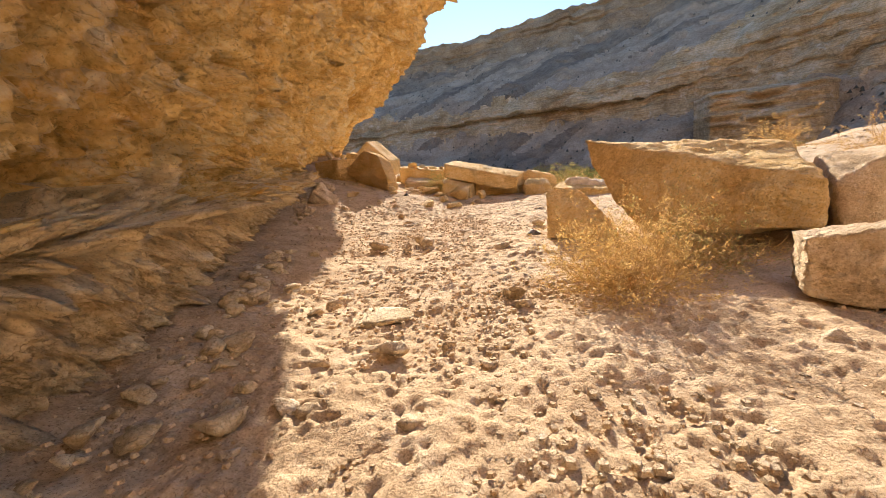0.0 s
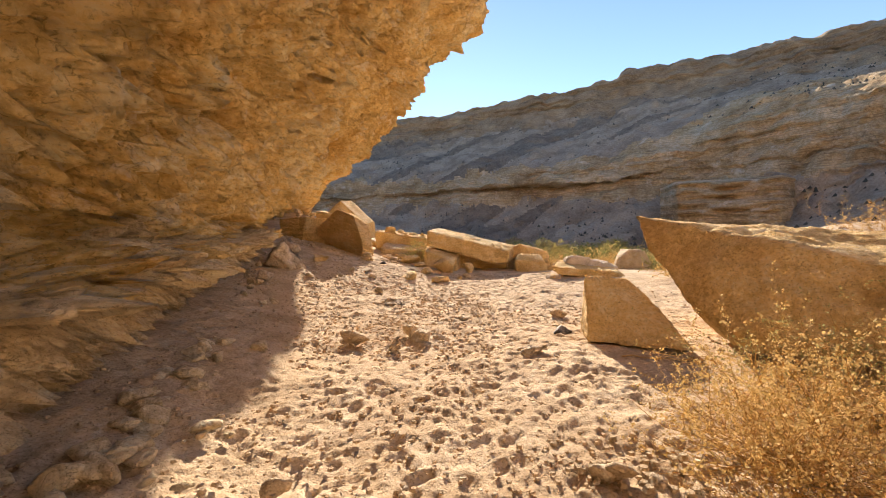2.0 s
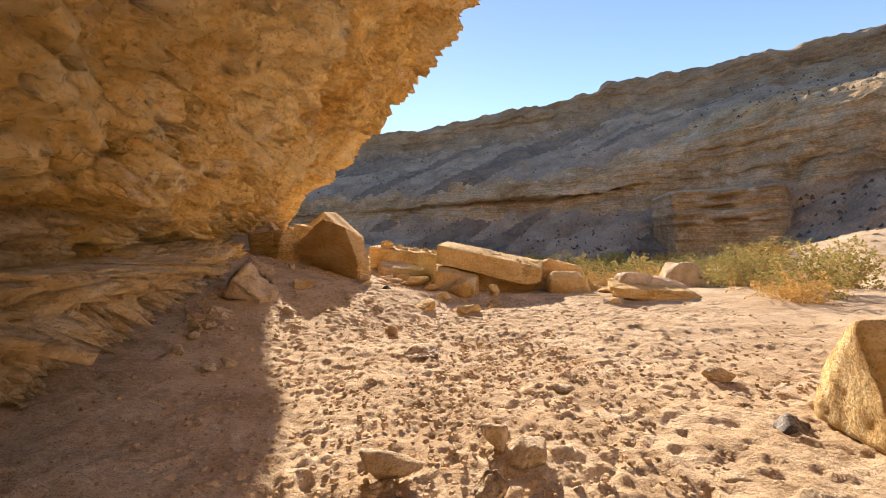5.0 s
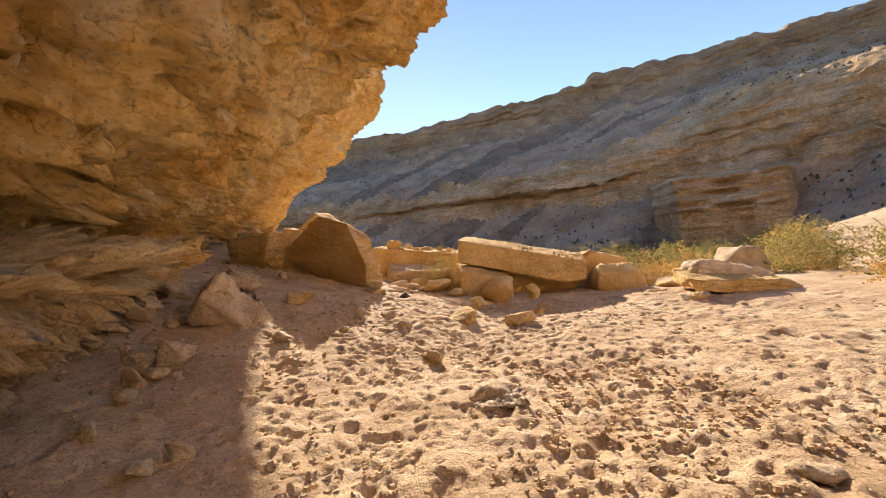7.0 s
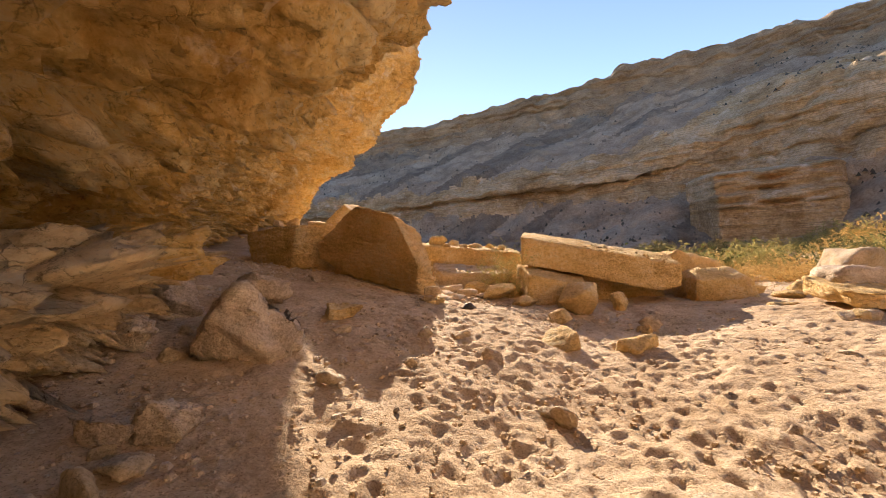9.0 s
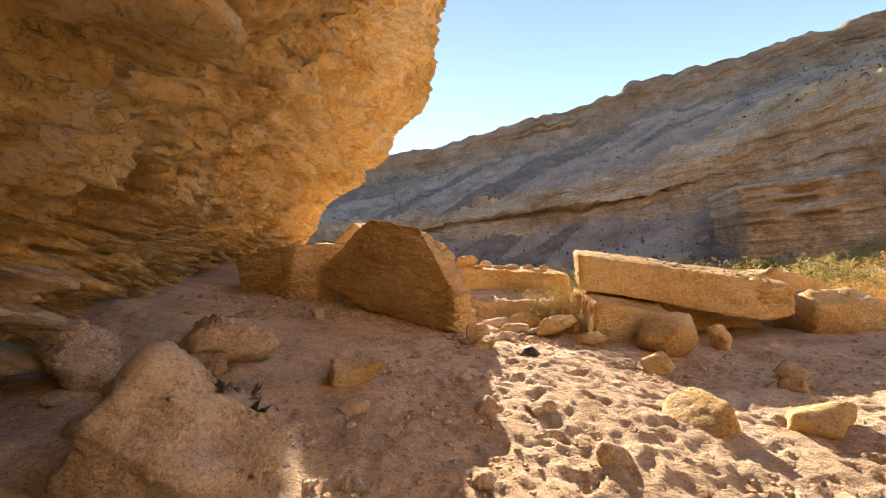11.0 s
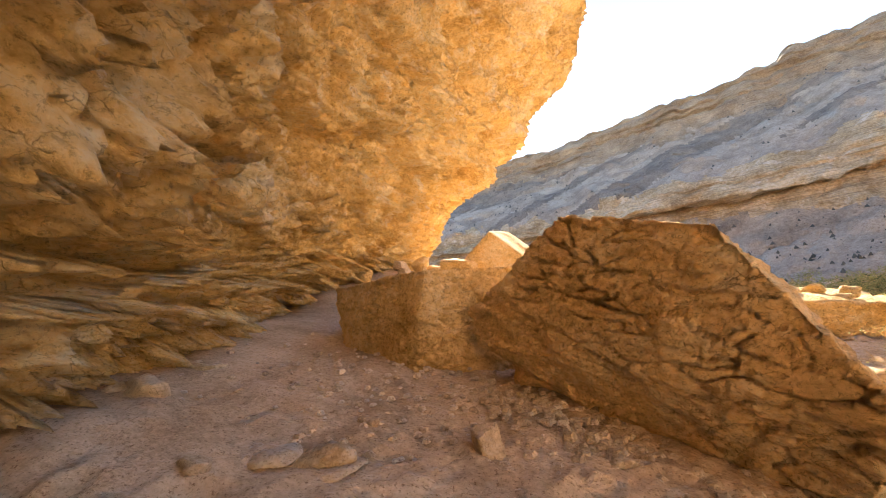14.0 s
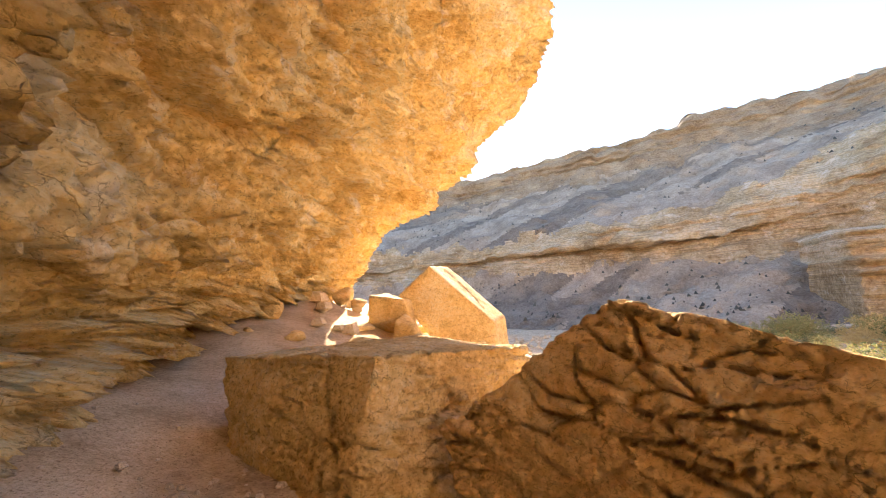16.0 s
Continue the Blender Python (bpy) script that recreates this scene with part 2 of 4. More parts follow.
# ---- the lie of the land ----
FOOT_Y = (-6, 0, 4, 7, 10, 12, 14, 16, 19, 24, 30)
FOOT_X = (0.2, -0.4, -0.75, -1.6, -2.1, -1.7, -0.7, 0.0, 0.4, -0.5, -2.0)


def land(x, y):
    """Height of the ground without its small relief."""
    x, y = np.asarray(x, float), np.asarray(y, float)
    d = soft_interp(y, FOOT_Y, FOOT_X) - x
    bank = 0.235 * (np.sqrt(d * d + 0.5) + d) / 2 - 0.05
    bank = np.minimum(bank, 2.6)
    shelf = 0.5 * smooth(4.2, 6.5, x) * (1 - smooth(9.0, 13.0, y)) * smooth(-3, 3, y)
    drop = -1.35 * smooth(18.5, 36, y + 0.55 * np.maximum(x, -3)) * smooth(-9, 2, x + 0.0 * y)
    far = -0.8 * smooth(40, 120, np.hypot(x, y))
    # unseen slope behind the camera is added to bounce sunlight into the shaded rock
    rise = 17 * smooth(1.5, 13.5, -y) + 12 * smooth(25, 90, x - 0.2 * y) * (1 - smooth(20, 45, y))
    pile = 0.9 * np.exp(-((x + 6.9) / 1.7) ** 2 - ((y - 24.3) / 2.6) ** 2)
    mound = 2.6 * np.exp(-((x - 24) / 7) ** 2 - ((y - 27) / 6) ** 2)
    return bank + shelf + drop + far + rise + pile + mound


def ground_z(x, y):
    return float(land(np.array([x]), np.array([y]))[0])


gx = np.concatenate([-np.geomspace(2500, 6.2, 46), steps(-6.0, (4.6, 0.026), (8, 0.1)), np.geomspace(8.3, 2500, 60)])
gy = np.concatenate([-np.geomspace(2500, 20.0, 14), steps(-18.5, (-0.6, 0.9)), steps(0.2, (1.6, 0.05), (17.5, 0.026), (22, 0.09)), np.geomspace(22.3, 2500, 80)])
GX, GY = np.meshgrid(gx, gy, indexing="ij")
fx, fy = GX.ravel(), GY.ravel()
gz = land(fx, fy)
near = (np.abs(fx) < 14) & (fy > -4) & (fy < 45)
flat3 = column(fx, fy, np.zeros_like(fx))
gz[near] += 0.05 * fbm(flat3[near] * 0.7, 3, 3) + 0.014 * fbm(flat3[near] * 3.1, 3, 9)
core = (fx > -6.1) & (fx < 5) & (fy > 0) & (fy < 18.5)
gz[core] += 0.012 * fbm(flat3[core] * 8.0, 3, 21, 0.7) + 0.009 * np.abs(value_noise(flat3[core] * 15.0, 29))
gz[~near] += 0.25 * fbm(flat3[~near] * 0.11, 3, 5)
# footprints: dents with a low rim, trodden along the way
rng = np.random.default_rng(4)
zz = gz.reshape(GX.shape)
way_y = np.array([0, 3, 6, 9, 12, 15, 18, 20])
way_x = np.array([0.9, 0.4, -0.2, -0.2, -0.7, -1.5, -1.6, -1.5])
for k in range(9500):
    cy = rng.uniform(0.6, 18.5)
    big = k % 5 == 0
    cx = np.interp(cy, way_y, way_x) + rng.normal(0.2, 1.9)
    lx, ly = (rng.uniform(0.04, 0.065), rng.uniform(0.07, 0.14)) if big else (rng.uniform(0.024, 0.045), rng.uniform(0.03, 0.07))
    turn = rng.normal(0, 0.7)
    depth = 0.004 + (0.018 if big else 0.012) * rng.random() ** 1.4
    i0, i1 = np.searchsorted(gx, (cx - 0.25, cx + 0.25))
    j0, j1 = np.searchsorted(gy, (cy - 0.25, cy + 0.25))
    sx, sy = GX[i0:i1, j0:j1] - cx, GY[i0:i1, j0:j1] - cy
    u = (sx * math.cos(turn) + sy * math.sin(turn)) / lx
    v = (-sx * math.sin(turn) + sy * math.cos(turn)) / ly
    r2 = u * u + v * v
    zz[i0:i1, j0:j1] += depth * (-np.exp(-r2 ** 3) + 0.45 * np.exp(-(np.sqrt(r2) - 1.4) ** 2 * 9))
ground = mesh_object("ground", column(fx, fy, zz.ravel()), grid_faces(len(gx), len(gy)), sand)
tagged(ground, "trampled pale sand with many footprints below the cliff", "ground", kind="structure")

# ---- the overhanging cliff ----
LEVELS = (0.4, 1.1, 1.6, 2.4, 3.2, 4.5, 6.5, 9.0)
PROFILE = {
    -5: (-1.2, -0.7, -0.2, 0.1, 0.5, 1.0, 1.5, -1.0),
    2: (-1.8, -1.15, -0.75, -0.35, 0.05, 0.5, 1.0, -0.5),
    4: (-2.1, -1.55, -1.2, -1.0, -0.6, 0.0, 0.5, -0.6),
    6: (-2.9, -2.2, -1.68, -1.42, -0.85, -0.1, 0.6, -0.6),
    9: (-4.1, -3.25, -2.6, -2.25, -1.5, -0.5, 0.6, -0.6),
    12: (-5.0, -4.25, -3.75, -2.9, -1.75, -0.75, 1.2, -0.2),
    14: (-5.8, -5.3, -4.9, -3.9, -2.9, -1.6, -0.4, -1.5),
    16: (-6.7, -6.4, -6.05, -5.25, -4.95, -4.4, -3.1, -2.8),
    18: (-7.2, -7.0, -6.7, -6.15, -5.95, -5.1, -3.6, -3.2),
    21: (-8.6, -8.4, -8.0, -6.9, -6.0, -5.3, -4.3, -3.2),
    25: (-9.5, -9.3, -9.0, -8.3, -7.3, -5.7, -4.1, -2.9),
    36: (-14.0, -13.5, -13.0, -12.5, -12.0, -10.5, -9.0, -8.0),
}
cy = steps(-6, (0.5, 0.25), (1.4, 0.08), (20, 0.025), (27, 0.05), (36, 0.25))
cz = steps(-0.4, (4.6, 0.014), (9.5, 0.035), (15, 0.4))
stations = np.array(list(PROFILE))
byz = np.array([soft_interp(cz, LEVELS, PROFILE[s]) for s in PROFILE])
byz += np.where(cz > 9, 1, 0) * (cz - 9) * np.where(stations[:, None] < 20, -1.3, -0.1) - np.where(cz < 0.4, (0.4 - cz) * 0.6, 0)
base = np.array([soft_interp(cy, stations, byz[:, k]) for k in range(len(cz))]).T
CY, CZ = np.meshgrid(cy, cz, indexing="ij")
# the pale ledge that juts out under the roof
ledge_z = soft_interp(cy, (-6, 3, 8, 12, 16, 22), (1.25, 1.25, 1.28, 1.4, 1.85, 2.3))[:, None]
ledge_a = soft_interp(cy, (-6, 2, 6, 8.5, 11, 12.4, 13.2, 16, 20, 24), (0.2, 0.22, 0.22, 0.22, 0.34, 0.3, 0.08, 0.16, 0.08, 0.0))[:, None]
wob = value_noise(column(CY.ravel() * 0.9, CZ.ravel() * 0.0, 0 * CY.ravel()), 31).reshape(CY.shape) * 0.05
h = CZ - ledge_z - wob
base = base + ledge_a * (smooth(-0.16, -0.06, h) - 1.5 * smooth(0.08, 0.22, h) * (1 - smooth(0.2, 0.75, h)) - smooth(0.06, 0.2, h))
# stepped lips where the roof ends against the sky
lip_z = (2.0, 2.8, 4.02, 4.3, 4.82, 5.2, 5.8, 6.4, 7.3, 8.6, 9.6, 10.5, 15)
lip_x = (-7.4, -6.9, -6.2, -4.95, -4.85, -4.05, -3.8, -2.95, -2.25, -2.2, -1.85, -1.4, -1.6)
end = np.exp(-((CY - 25) / 2.3) ** 4) * smooth(1.4, 2.6, CZ)
base = base * (1 - end) + np.interp(CZ + 0.06 * np.sin(CY * 2.1), lip_z, lip_x) * end
base = base + 0.4 * np.exp(-((CY - 14.2) / 0.9) ** 2) * smooth(4.2, 4.4, CZ) * (1 - smooth(4.7, 5.8, CZ)) + 0.3 * np.exp(-((CY - 12.2) / 0.9) ** 2) * smooth(3.7, 3.85, CZ) * (1 - smooth(4.1, 5.0, CZ))
lift = CZ + 0.05 * CY + 0.28 * fbm(column(CY.ravel() * 0.45, CZ.ravel() * 0.3, 0 * CY.ravel()), 3, 33).reshape(CY.shape)
roof = smooth(2.4, 3.4, CZ) * (1 - smooth(8.6, 9.6, CZ)) * (0.5 + 0.5 * smooth(8, 13, CY)) * (1 - smooth(21, 23.5, CY))
base = base - roof * (0.5 * saw(lift.ravel() * 1.05 + 40, 47) + 0.12 * saw(lift.ravel() * 2.7 + 40, 48)).reshape(CY.shape)
# rows spaced evenly along each section, so that ledges and undersides are as fine as the face
dense = np.where(cz < 2.6, 1.0, np.where(cz < 4.8, 0.75, 0.4))[1:]
along = np.concatenate([np.zeros((len(cy), 1)), np.cumsum(np.hypot(np.diff(base, axis=1), np.diff(CZ, axis=1)) * dense, 1)], 1)
part_of = np.linspace(0, 1, 430)
CZ = np.array([np.interp(part_of * a[-1], a, cz) for a in along])
base = np.array([np.interp(z, cz, b) for z, b in zip(CZ, base)])
CY = np.broadcast_to(cy[:, None], CZ.shape)
pos = np.stack([base, CY, CZ], 2)
nor = blurred(blurred(grid_normals(pos), 14, 0), 14, 1)
nor = nor + (0.5 * np.sign(np.median(nor[:, :, 0])), 0, 0)
nor /= np.linalg.norm(nor, axis=2, keepdims=True)
flatp = pos.reshape(-1, 3)
tilt = flatp * (1, 1, 1) + column(0 * flatp[:, 0], 0 * flatp[:, 0], 0.03 * flatp[:, 1])
lower = 1 - smooth(0.2, 0.5, (CZ - ledge_z)).ravel()
bed = value_noise(tilt * (0.35, 0.35, 5.5), 41)
disp0 = flatp[:, 0]
rough = 0.45 + 0.55 * smooth(-0.3, 0.5, value_noise(flatp * 0.45, 77))
swirl = column(fbm(flatp * 1.7, 2, 57), fbm(flatp * 1.7, 2, 58), fbm(flatp * 1.7, 2, 59))
swirl2 = column(fbm(flatp * 5, 2, 67), fbm(flatp * 5, 2, 68), fbm(flatp * 5, 2, 69))
fa, ja = facets(tilt * (1.3, 1.3, 2.0) + 0.3 * swirl, 60)
fb, jb = facets(tilt * (3.4, 3.4, 5.6) + 0.35 * swirl, 80)
fc, jc = facets(tilt * (8.0, 8.0, 12.5) + 0.3 * swirl2, 100)
fd, jd = facets(tilt * (19, 19, 27) + 0.3 * swirl2, 120)
fs, js = facets(tilt * (2.6, 2.6, 8.5) + 0.3 * swirl, 140)
knob = 1 - smooth(6.5, 8.5, flatp[:, 1])
calm = 1 - 0.2 * smooth(8, 13, flatp[:, 1])
chip = smooth(-0.4, 0.3, value_noise(flatp * 0.7, 78))
upper = 1 - lower
disp = 0.11 * fbm(flatp * 0.9, 3, 11) * (0.4 + 0.6 * upper) + 0.04 * bed
disp += calm * upper * (0.19 * fa - 0.1 * ja * smooth(-0.1, 0.4, value_noise(flatp * 0.8, 73)))
disp += (0.4 + 0.6 * chip) * (0.17 * fb - 0.07 * jb) * upper * calm
disp += rough * (0.1 * fc - 0.04 * jc + 0.035 * fd - 0.012 * jd) + 0.028 * fbm(flatp * 11, 3, 13, 0.7)
disp -= 0.15 * smooth(0.5, 0.72, value_noise(flatp * (1.1, 1.1, 2.0), 79)) + 0.07 * smooth(0.42, 0.62, value_noise(flatp * 4.3, 83))
level = flatp[:, 2] + 0.03 * flatp[:, 1] + 0.05 * fbm(flatp * 1.1, 3, 85)
disp += lower * (0.3 * saw(level * 5.5 + 40, 44) + 0.05 * saw(level * 13 + 40, 45) + 0.2 * fs - 0.09 * js + (0.09 + 0.05 * knob) * fb - 0.07 * jb - 0.03 * jc) + upper * 0.05 * saw(level * 5.0 + 40, 46) * smooth(-0.2, 0.3, value_noise(flatp * 0.5, 74))
# the long crack and the hollows in the face
crack = (flatp[:, 2] - 2.36 + 0.03 * (flatp[:, 1] - 4.5) - 0.1 * fbm(column(flatp[:, 1] * 2.2, 0 * disp0, 0 * disp0), 3, 88)) / 0.07
disp -= 0.16 * np.exp(-crack ** 2) * smooth(3.0, 3.6, flatp[:, 1]) * (1 - smooth(6.4, 7.0, flatp[:, 1]))
for hy, hz, ry, rz, deep in ((21.85, 4.4, 0.5, 0.3, 0.35), (19.7, 3.45, 0.35, 0.16, 0.25), (20.2, 3.3, 0.22, 0.2, 0.22), (14.1, 1.98, 0.5, 0.12, 0.4), (3.0, 2.3, 0.14, 0.06, 0.15), (5.8, 2.3, 0.3, 0.07, 0.2)):
    disp -= deep * np.exp(-(((flatp[:, 1] - hy) / ry) ** 2 + ((flatp[:, 2] - hz) / rz) ** 2) ** 2)
pos = pos + nor * (disp * (1 if np.median(nor[:, :, 0]) > 0 else -1)).reshape(CY.shape)[:, :, None]
# the top runs back from the brink as a plateau
brink = pos[:, -1:, :]
pos = np.concatenate([pos, *[brink + np.array((-k, 0, up)) for k, up in ((2, 0.4), (6, 0.7), (20, 1.0), (80, 2.0))]], 1)
cliff = mesh_object("cliff", pos.reshape(-1, 3), grid_faces(len(cy), pos.shape[1]), [ochre, chalk])
marl = (CZ - ledge_z - 0.16 + 0.22 * fbm(flatp * 1.3, 3, 87).reshape(CZ.shape) < 0) & (CY < 13.5)
cliff.data.polygons.foreach_set("material_index", np.pad(marl[:-1, :-1], ((0, 0), (0, 4))).astype(np.int32).ravel())
tagged(cliff, "overhanging ochre limestone cliff with a pale ledge at its foot", "cliff", kind="structure")


# ---- boulders ----
def boulder(name, corners, material, label, category="boulder", size=0.07, rough=1.0, beds=0.0, seed=1, round_=0.25, group="", tilt=(0, 0, 1)):
    """A rock: the hull of its corners, worn at the edges, broken and pitted."""
    bm = bmesh.new()
    for c in corners:
        bm.verts.new(c)
    out = bmesh.ops.convex_hull(bm, input=bm.verts)
    bmesh.ops.delete(bm, geom=list({v for v in out["geom_interior"] + out["geom_unused"] if isinstance(v, bmesh.types.BMVert)}), context="VERTS")
    bmesh.ops.triangulate(bm, faces=bm.faces)
    for _ in range(9):
        long_ = [e for e in bm.edges if e.calc_length() > size * 1.5]
        if not long_ or len(bm.faces) > 90000:
            break
        bmesh.ops.subdivide_edges(bm, edges=long_, cuts=1)
        bmesh.ops.triangulate(bm, faces=[f for f in bm.faces if len(f.verts) > 3])
    for _ in range(int(round(round_ * 8))):
        bmesh.ops.smooth_vert(bm, verts=bm.verts, factor=0.5, use_axis_x=True, use_axis_y=True, use_axis_z=True)
    bm.normal_update()
    p = np.array([v.co for v in bm.verts])
    nn = np.array([v.normal for v in bm.verts])
    ext = (p.max(0) - p.min(0)).mean()
    a = np.array(tilt, float)
    a /= np.linalg.norm(a)
    along = (p @ a)[:, None] * a
    s = 1.6 / max(ext, 0.05)
    q = p * s * 1.5 + seed * 3.7
    fa, ja = facets(q * 1.1, seed + 3)
    fb, jb = facets(q * 3.3, seed + 40)
    d = ext * rough * (0.03 * fbm(q, 3, seed) + 0.04 * fa + 0.017 * fb - 0.006 * jb + 0.012 * fbm(q * 6, 3, seed + 5, 0.65))
    if beds:
        warp = 0.1 * column(fbm(p * 2.5, 3, seed), fbm(p * 2.5, 3, seed + 1), fbm(p * 2.5, 3, seed + 2))
        lay = (p + 0.35 * warp) @ a
        d += beds * (0.07 * saw(lay * 5.0 + 60, seed + 8) + 0.03 * saw(lay * 14 + 60, seed + 9)) * (0.5 + 0.5 * smooth(-0.3, 0.3, value_noise(p * 1.7, seed + 11)))
        slab = p + 0.45 * warp
        rise = (slab @ a)[:, None] * a
        fc, jc = facets(slab * 3.0 + rise * 6.5 + seed, seed + 4)
        fd, jd = facets(slab * 8.0 + rise * 7.0 + seed, seed + 60)
        open_ = smooth(-0.25, 0.25, value_noise(p * 2.3, seed + 13))
        d += beds * (0.03 * fc - 0.09 * jc * (0.25 + 0.75 * open_) + 0.012 * fd - 0.024 * jd * open_)
    p = p + nn * d[:, None]
    foot = Vector(((p[:, 0].min() + p[:, 0].max()) / 2, (p[:, 1].min() + p[:, 1].max()) / 2, p[:, 2].min()))
    for v, c in zip(bm.verts, p):
        v.co = Vector(c) - foot
    me = bpy.data.meshes.new(name)
    bm.to_mesh(me)
    bm.free()
    me.polygons.foreach_set("use_smooth", [True] * len(me.polygons))
    me.materials.append(material)
    ob = new(name, me)
    ob.location = foot
    return tagged(ob, label, category, group)


def back(points, d):
    """Front corners and the same ones moved by d."""
    return [*points, *[(p[0] + d[0], p[1] + d[1], p[2] + d[2]) for p in points]]


# tilted brown slab that leans towards the cave
boulder("boulder", [(-3.6, 17.49, 2.17), (-2.9, 16.7, 1.92), (-2.56, 16.22, 1.1), (-2.6, 16.42, 0.72), (-4.36, 17.74, 1.3), (-4.42, 17.84, 1.54),
                    (-3.05, 17.95, 1.95), (-2.5, 17.1, 1.6), (-2.3, 16.75, 0.75), (-2.4, 16.85, 0.4), (-3.7, 18.3, 0.75), (-3.0, 16.9, 0.55)],
        brown, "tilted brown limestone boulder with cracked bedding, propped on the sand", size=0.018, rough=0.16, beds=0.65, seed=5, tilt=(0.16, -0.16, 0.97), round_=0.12)
boulder("boulder", [(-4.72, 17.76, 1.95), (-5.9, 18.45, 1.91), (-3.86, 18.5, 1.86), (-4.7, 19.6, 1.9), (-5.8, 18.3, 1.3), (-5.4, 18.05, 0.95), (-4.72, 17.7, 1.45), (-4.9, 17.62, 1.0), (-4.1, 18.15, 0.95), (-3.75, 18.9, 0.9), (-5.8, 19.2, 1.1)],
        amber, "square brown limestone block with a flat top and crumbling foot", size=0.02, rough=0.12, beds=0.45, seed=8, round_=0.06)
boulder("rock", [(-4.1, 17.6, 1.0), (-3.6, 17.3, 0.95), (-3.5, 17.6, 1.3), (-4.15, 17.85, 1.4), (-3.9, 18.1, 0.9), (-3.6, 18.0, 1.35)], brown, "dark stone wedged under the tilted boulder", "stone", size=0.05, seed=9)
# long flat slab resting on smaller stones
boulder("flat_slab", back([(-0.66, 17.85, 1.36), (2.06, 17.3, 0.66), (2.0, 17.25, 0.22), (1.6, 17.25, 0.2), (-0.7, 17.8, 0.86)], (0.35, 1.3, 0.1)),
        amber, "long flat ochre limestone slab tipped on smaller stones", "slab", size=0.06, rough=0.3, beds=0.3, seed=11, round_=0.15)
boulder("flat_slab", [(2.97, 15.2, 0.3), (4.6, 15.15, 0.13), (4.95, 15.1, -0.02), (4.95, 15.1, -0.2), (3.1, 15.2, 0.06), (3.4, 16.4, 0.36), (5.1, 16.2, 0.2), (5.2, 16.2, -0.1), (3.4, 16.4, 0.1)],
        amber, "low flat limestone slab lying on the sand", "slab", size=0.06, rough=0.5, beds=0.4, seed=14, round_=0.15)
# wedge and the great slab beside the way
boulder("boulder", [(1.82, 8.66, 0.81), (2.4, 8.7, 0.76), (2.52, 8.5, 0.6), (1.74, 8.3, 0.0), (2.82, 7.82, 0.0), (2.3, 9.4, 0.3), (3.0, 8.8, 0.05), (1.9, 9.1, 0.0)],
        amber, "wedge shaped ochre limestone boulder half sunk in sand", size=0.05, rough=0.4, beds=0.2, seed=17, round_=0.15)
boulder("great_slab", [(2.52, 8.75, 1.6), (3.45, 7.65, 1.24), (4.6, 6.1, 0.85), (5.4, 8.1, 1.25), (4.6, 9.6, 1.35), (2.56, 8.45, 1.15), (2.72, 8.0, 0.68), (4.57, 6.1, 0.3), (3.1, 7.3, 0.15), (3.5, 8.6, 0.0), (5.2, 7.0, 0.1), (4.8, 9.0, 0.2)],
        amber, "great wedge of ochre limestone leaning out above dry scrub", "boulder", size=0.07, rough=0.45, beds=0.3, seed=20, round_=0.12)
boulder("boulder", [(3.32, 4.6, 0.42), (3.36, 4.65, 0.55), (3.9, 4.5, 0.62), (3.34, 4.55, 0.05), (4.1, 4.2, -0.1), (4.6, 4.9, 0.6), (4.7, 4.5, 0.0), (3.6, 5.2, 0.5), (3.7, 5.3, 0.0)],
        pale, "pale ochre boulder with a grey weathered top", size=0.05, rough=0.6, beds=0.5, seed=23, round_=0.15)
boulder("boulder", [(4.95, 6.5, 0.75), (4.95, 6.4, 0.1), (5.5, 6.4, 1.1), (6.8, 6.5, 1.1), (6.9, 6.4, 0.1), (5.4, 7.6, 1.05), (6.8, 7.8, 1.1), (5.3, 7.4, 0.1), (6.8, 7.5, 0.1)],
        pale, "rounded pale limestone boulder beside the great slab", size=0.08, rough=0.6, beds=0.4, seed=26)

# ---- the far side of the canyon ----
az = np.radians(np.concatenate([np.arange(-75, -16, 1.0), np.arange(-16, 62, 0.22), np.arange(62, 115, 1.0)]))
dist = soft_interp(np.degrees(az), (-75, -40, -16, 0, 15, 28, 36, 46, 60, 115), (130, 110, 90, 78, 72, 66, 60, 54, 50, 60))
S = np.concatenate([np.linspace(0, 1, 60), 1 + np.linspace(0, 1, 46)[1:], 2 + np.linspace(0, 1, 60)[1:], 3 + np.linspace(0, 1, 34)[1:], 4 + np.linspace(0, 1, 6)[1:]])
AZ, SS = np.meshgrid(az, S, indexing="ij")
DD = np.broadcast_to(dist[:, None], AZ.shape)
deg = np.degrees(AZ)
right = smooth(18, 36, deg)
bandlow = 5.6 + 0.3 * right
bandtop = 9.0 + 4.6 * right
top = soft_interp(deg.ravel(), (-75, -6, 0, 12, 19.8, 21.9, 27, 33, 40, 46, 60, 115), (29, 29, 28.6, 29.8, 30.4, 32.4, 32.4, 32, 30.5, 29.4, 28.5, 28)).reshape(deg.shape)
run = soft_interp(SS.ravel(), (0, 1, 2, 3, 4, 5), (-22, 0, 3.5, 31, 36, 300)).reshape(SS.shape)
s0, s1, s2, s3 = (np.clip(SS - k, 0, 1) for k in range(4))
hgt = -3.0 + (bandlow + 3.0) * s0 ** 1.35 + (bandtop - bandlow) * s1 + (top - 5 - bandtop) * s2 ** 1.05 + 5 * s3 + 0.5 * np.clip(SS - 4, 0, 1)
gully = np.abs(fbm(column((AZ * DD).ravel() * 0.09, SS.ravel() * 0.35, 0 * SS.ravel()), 4, 91)).reshape(SS.shape)
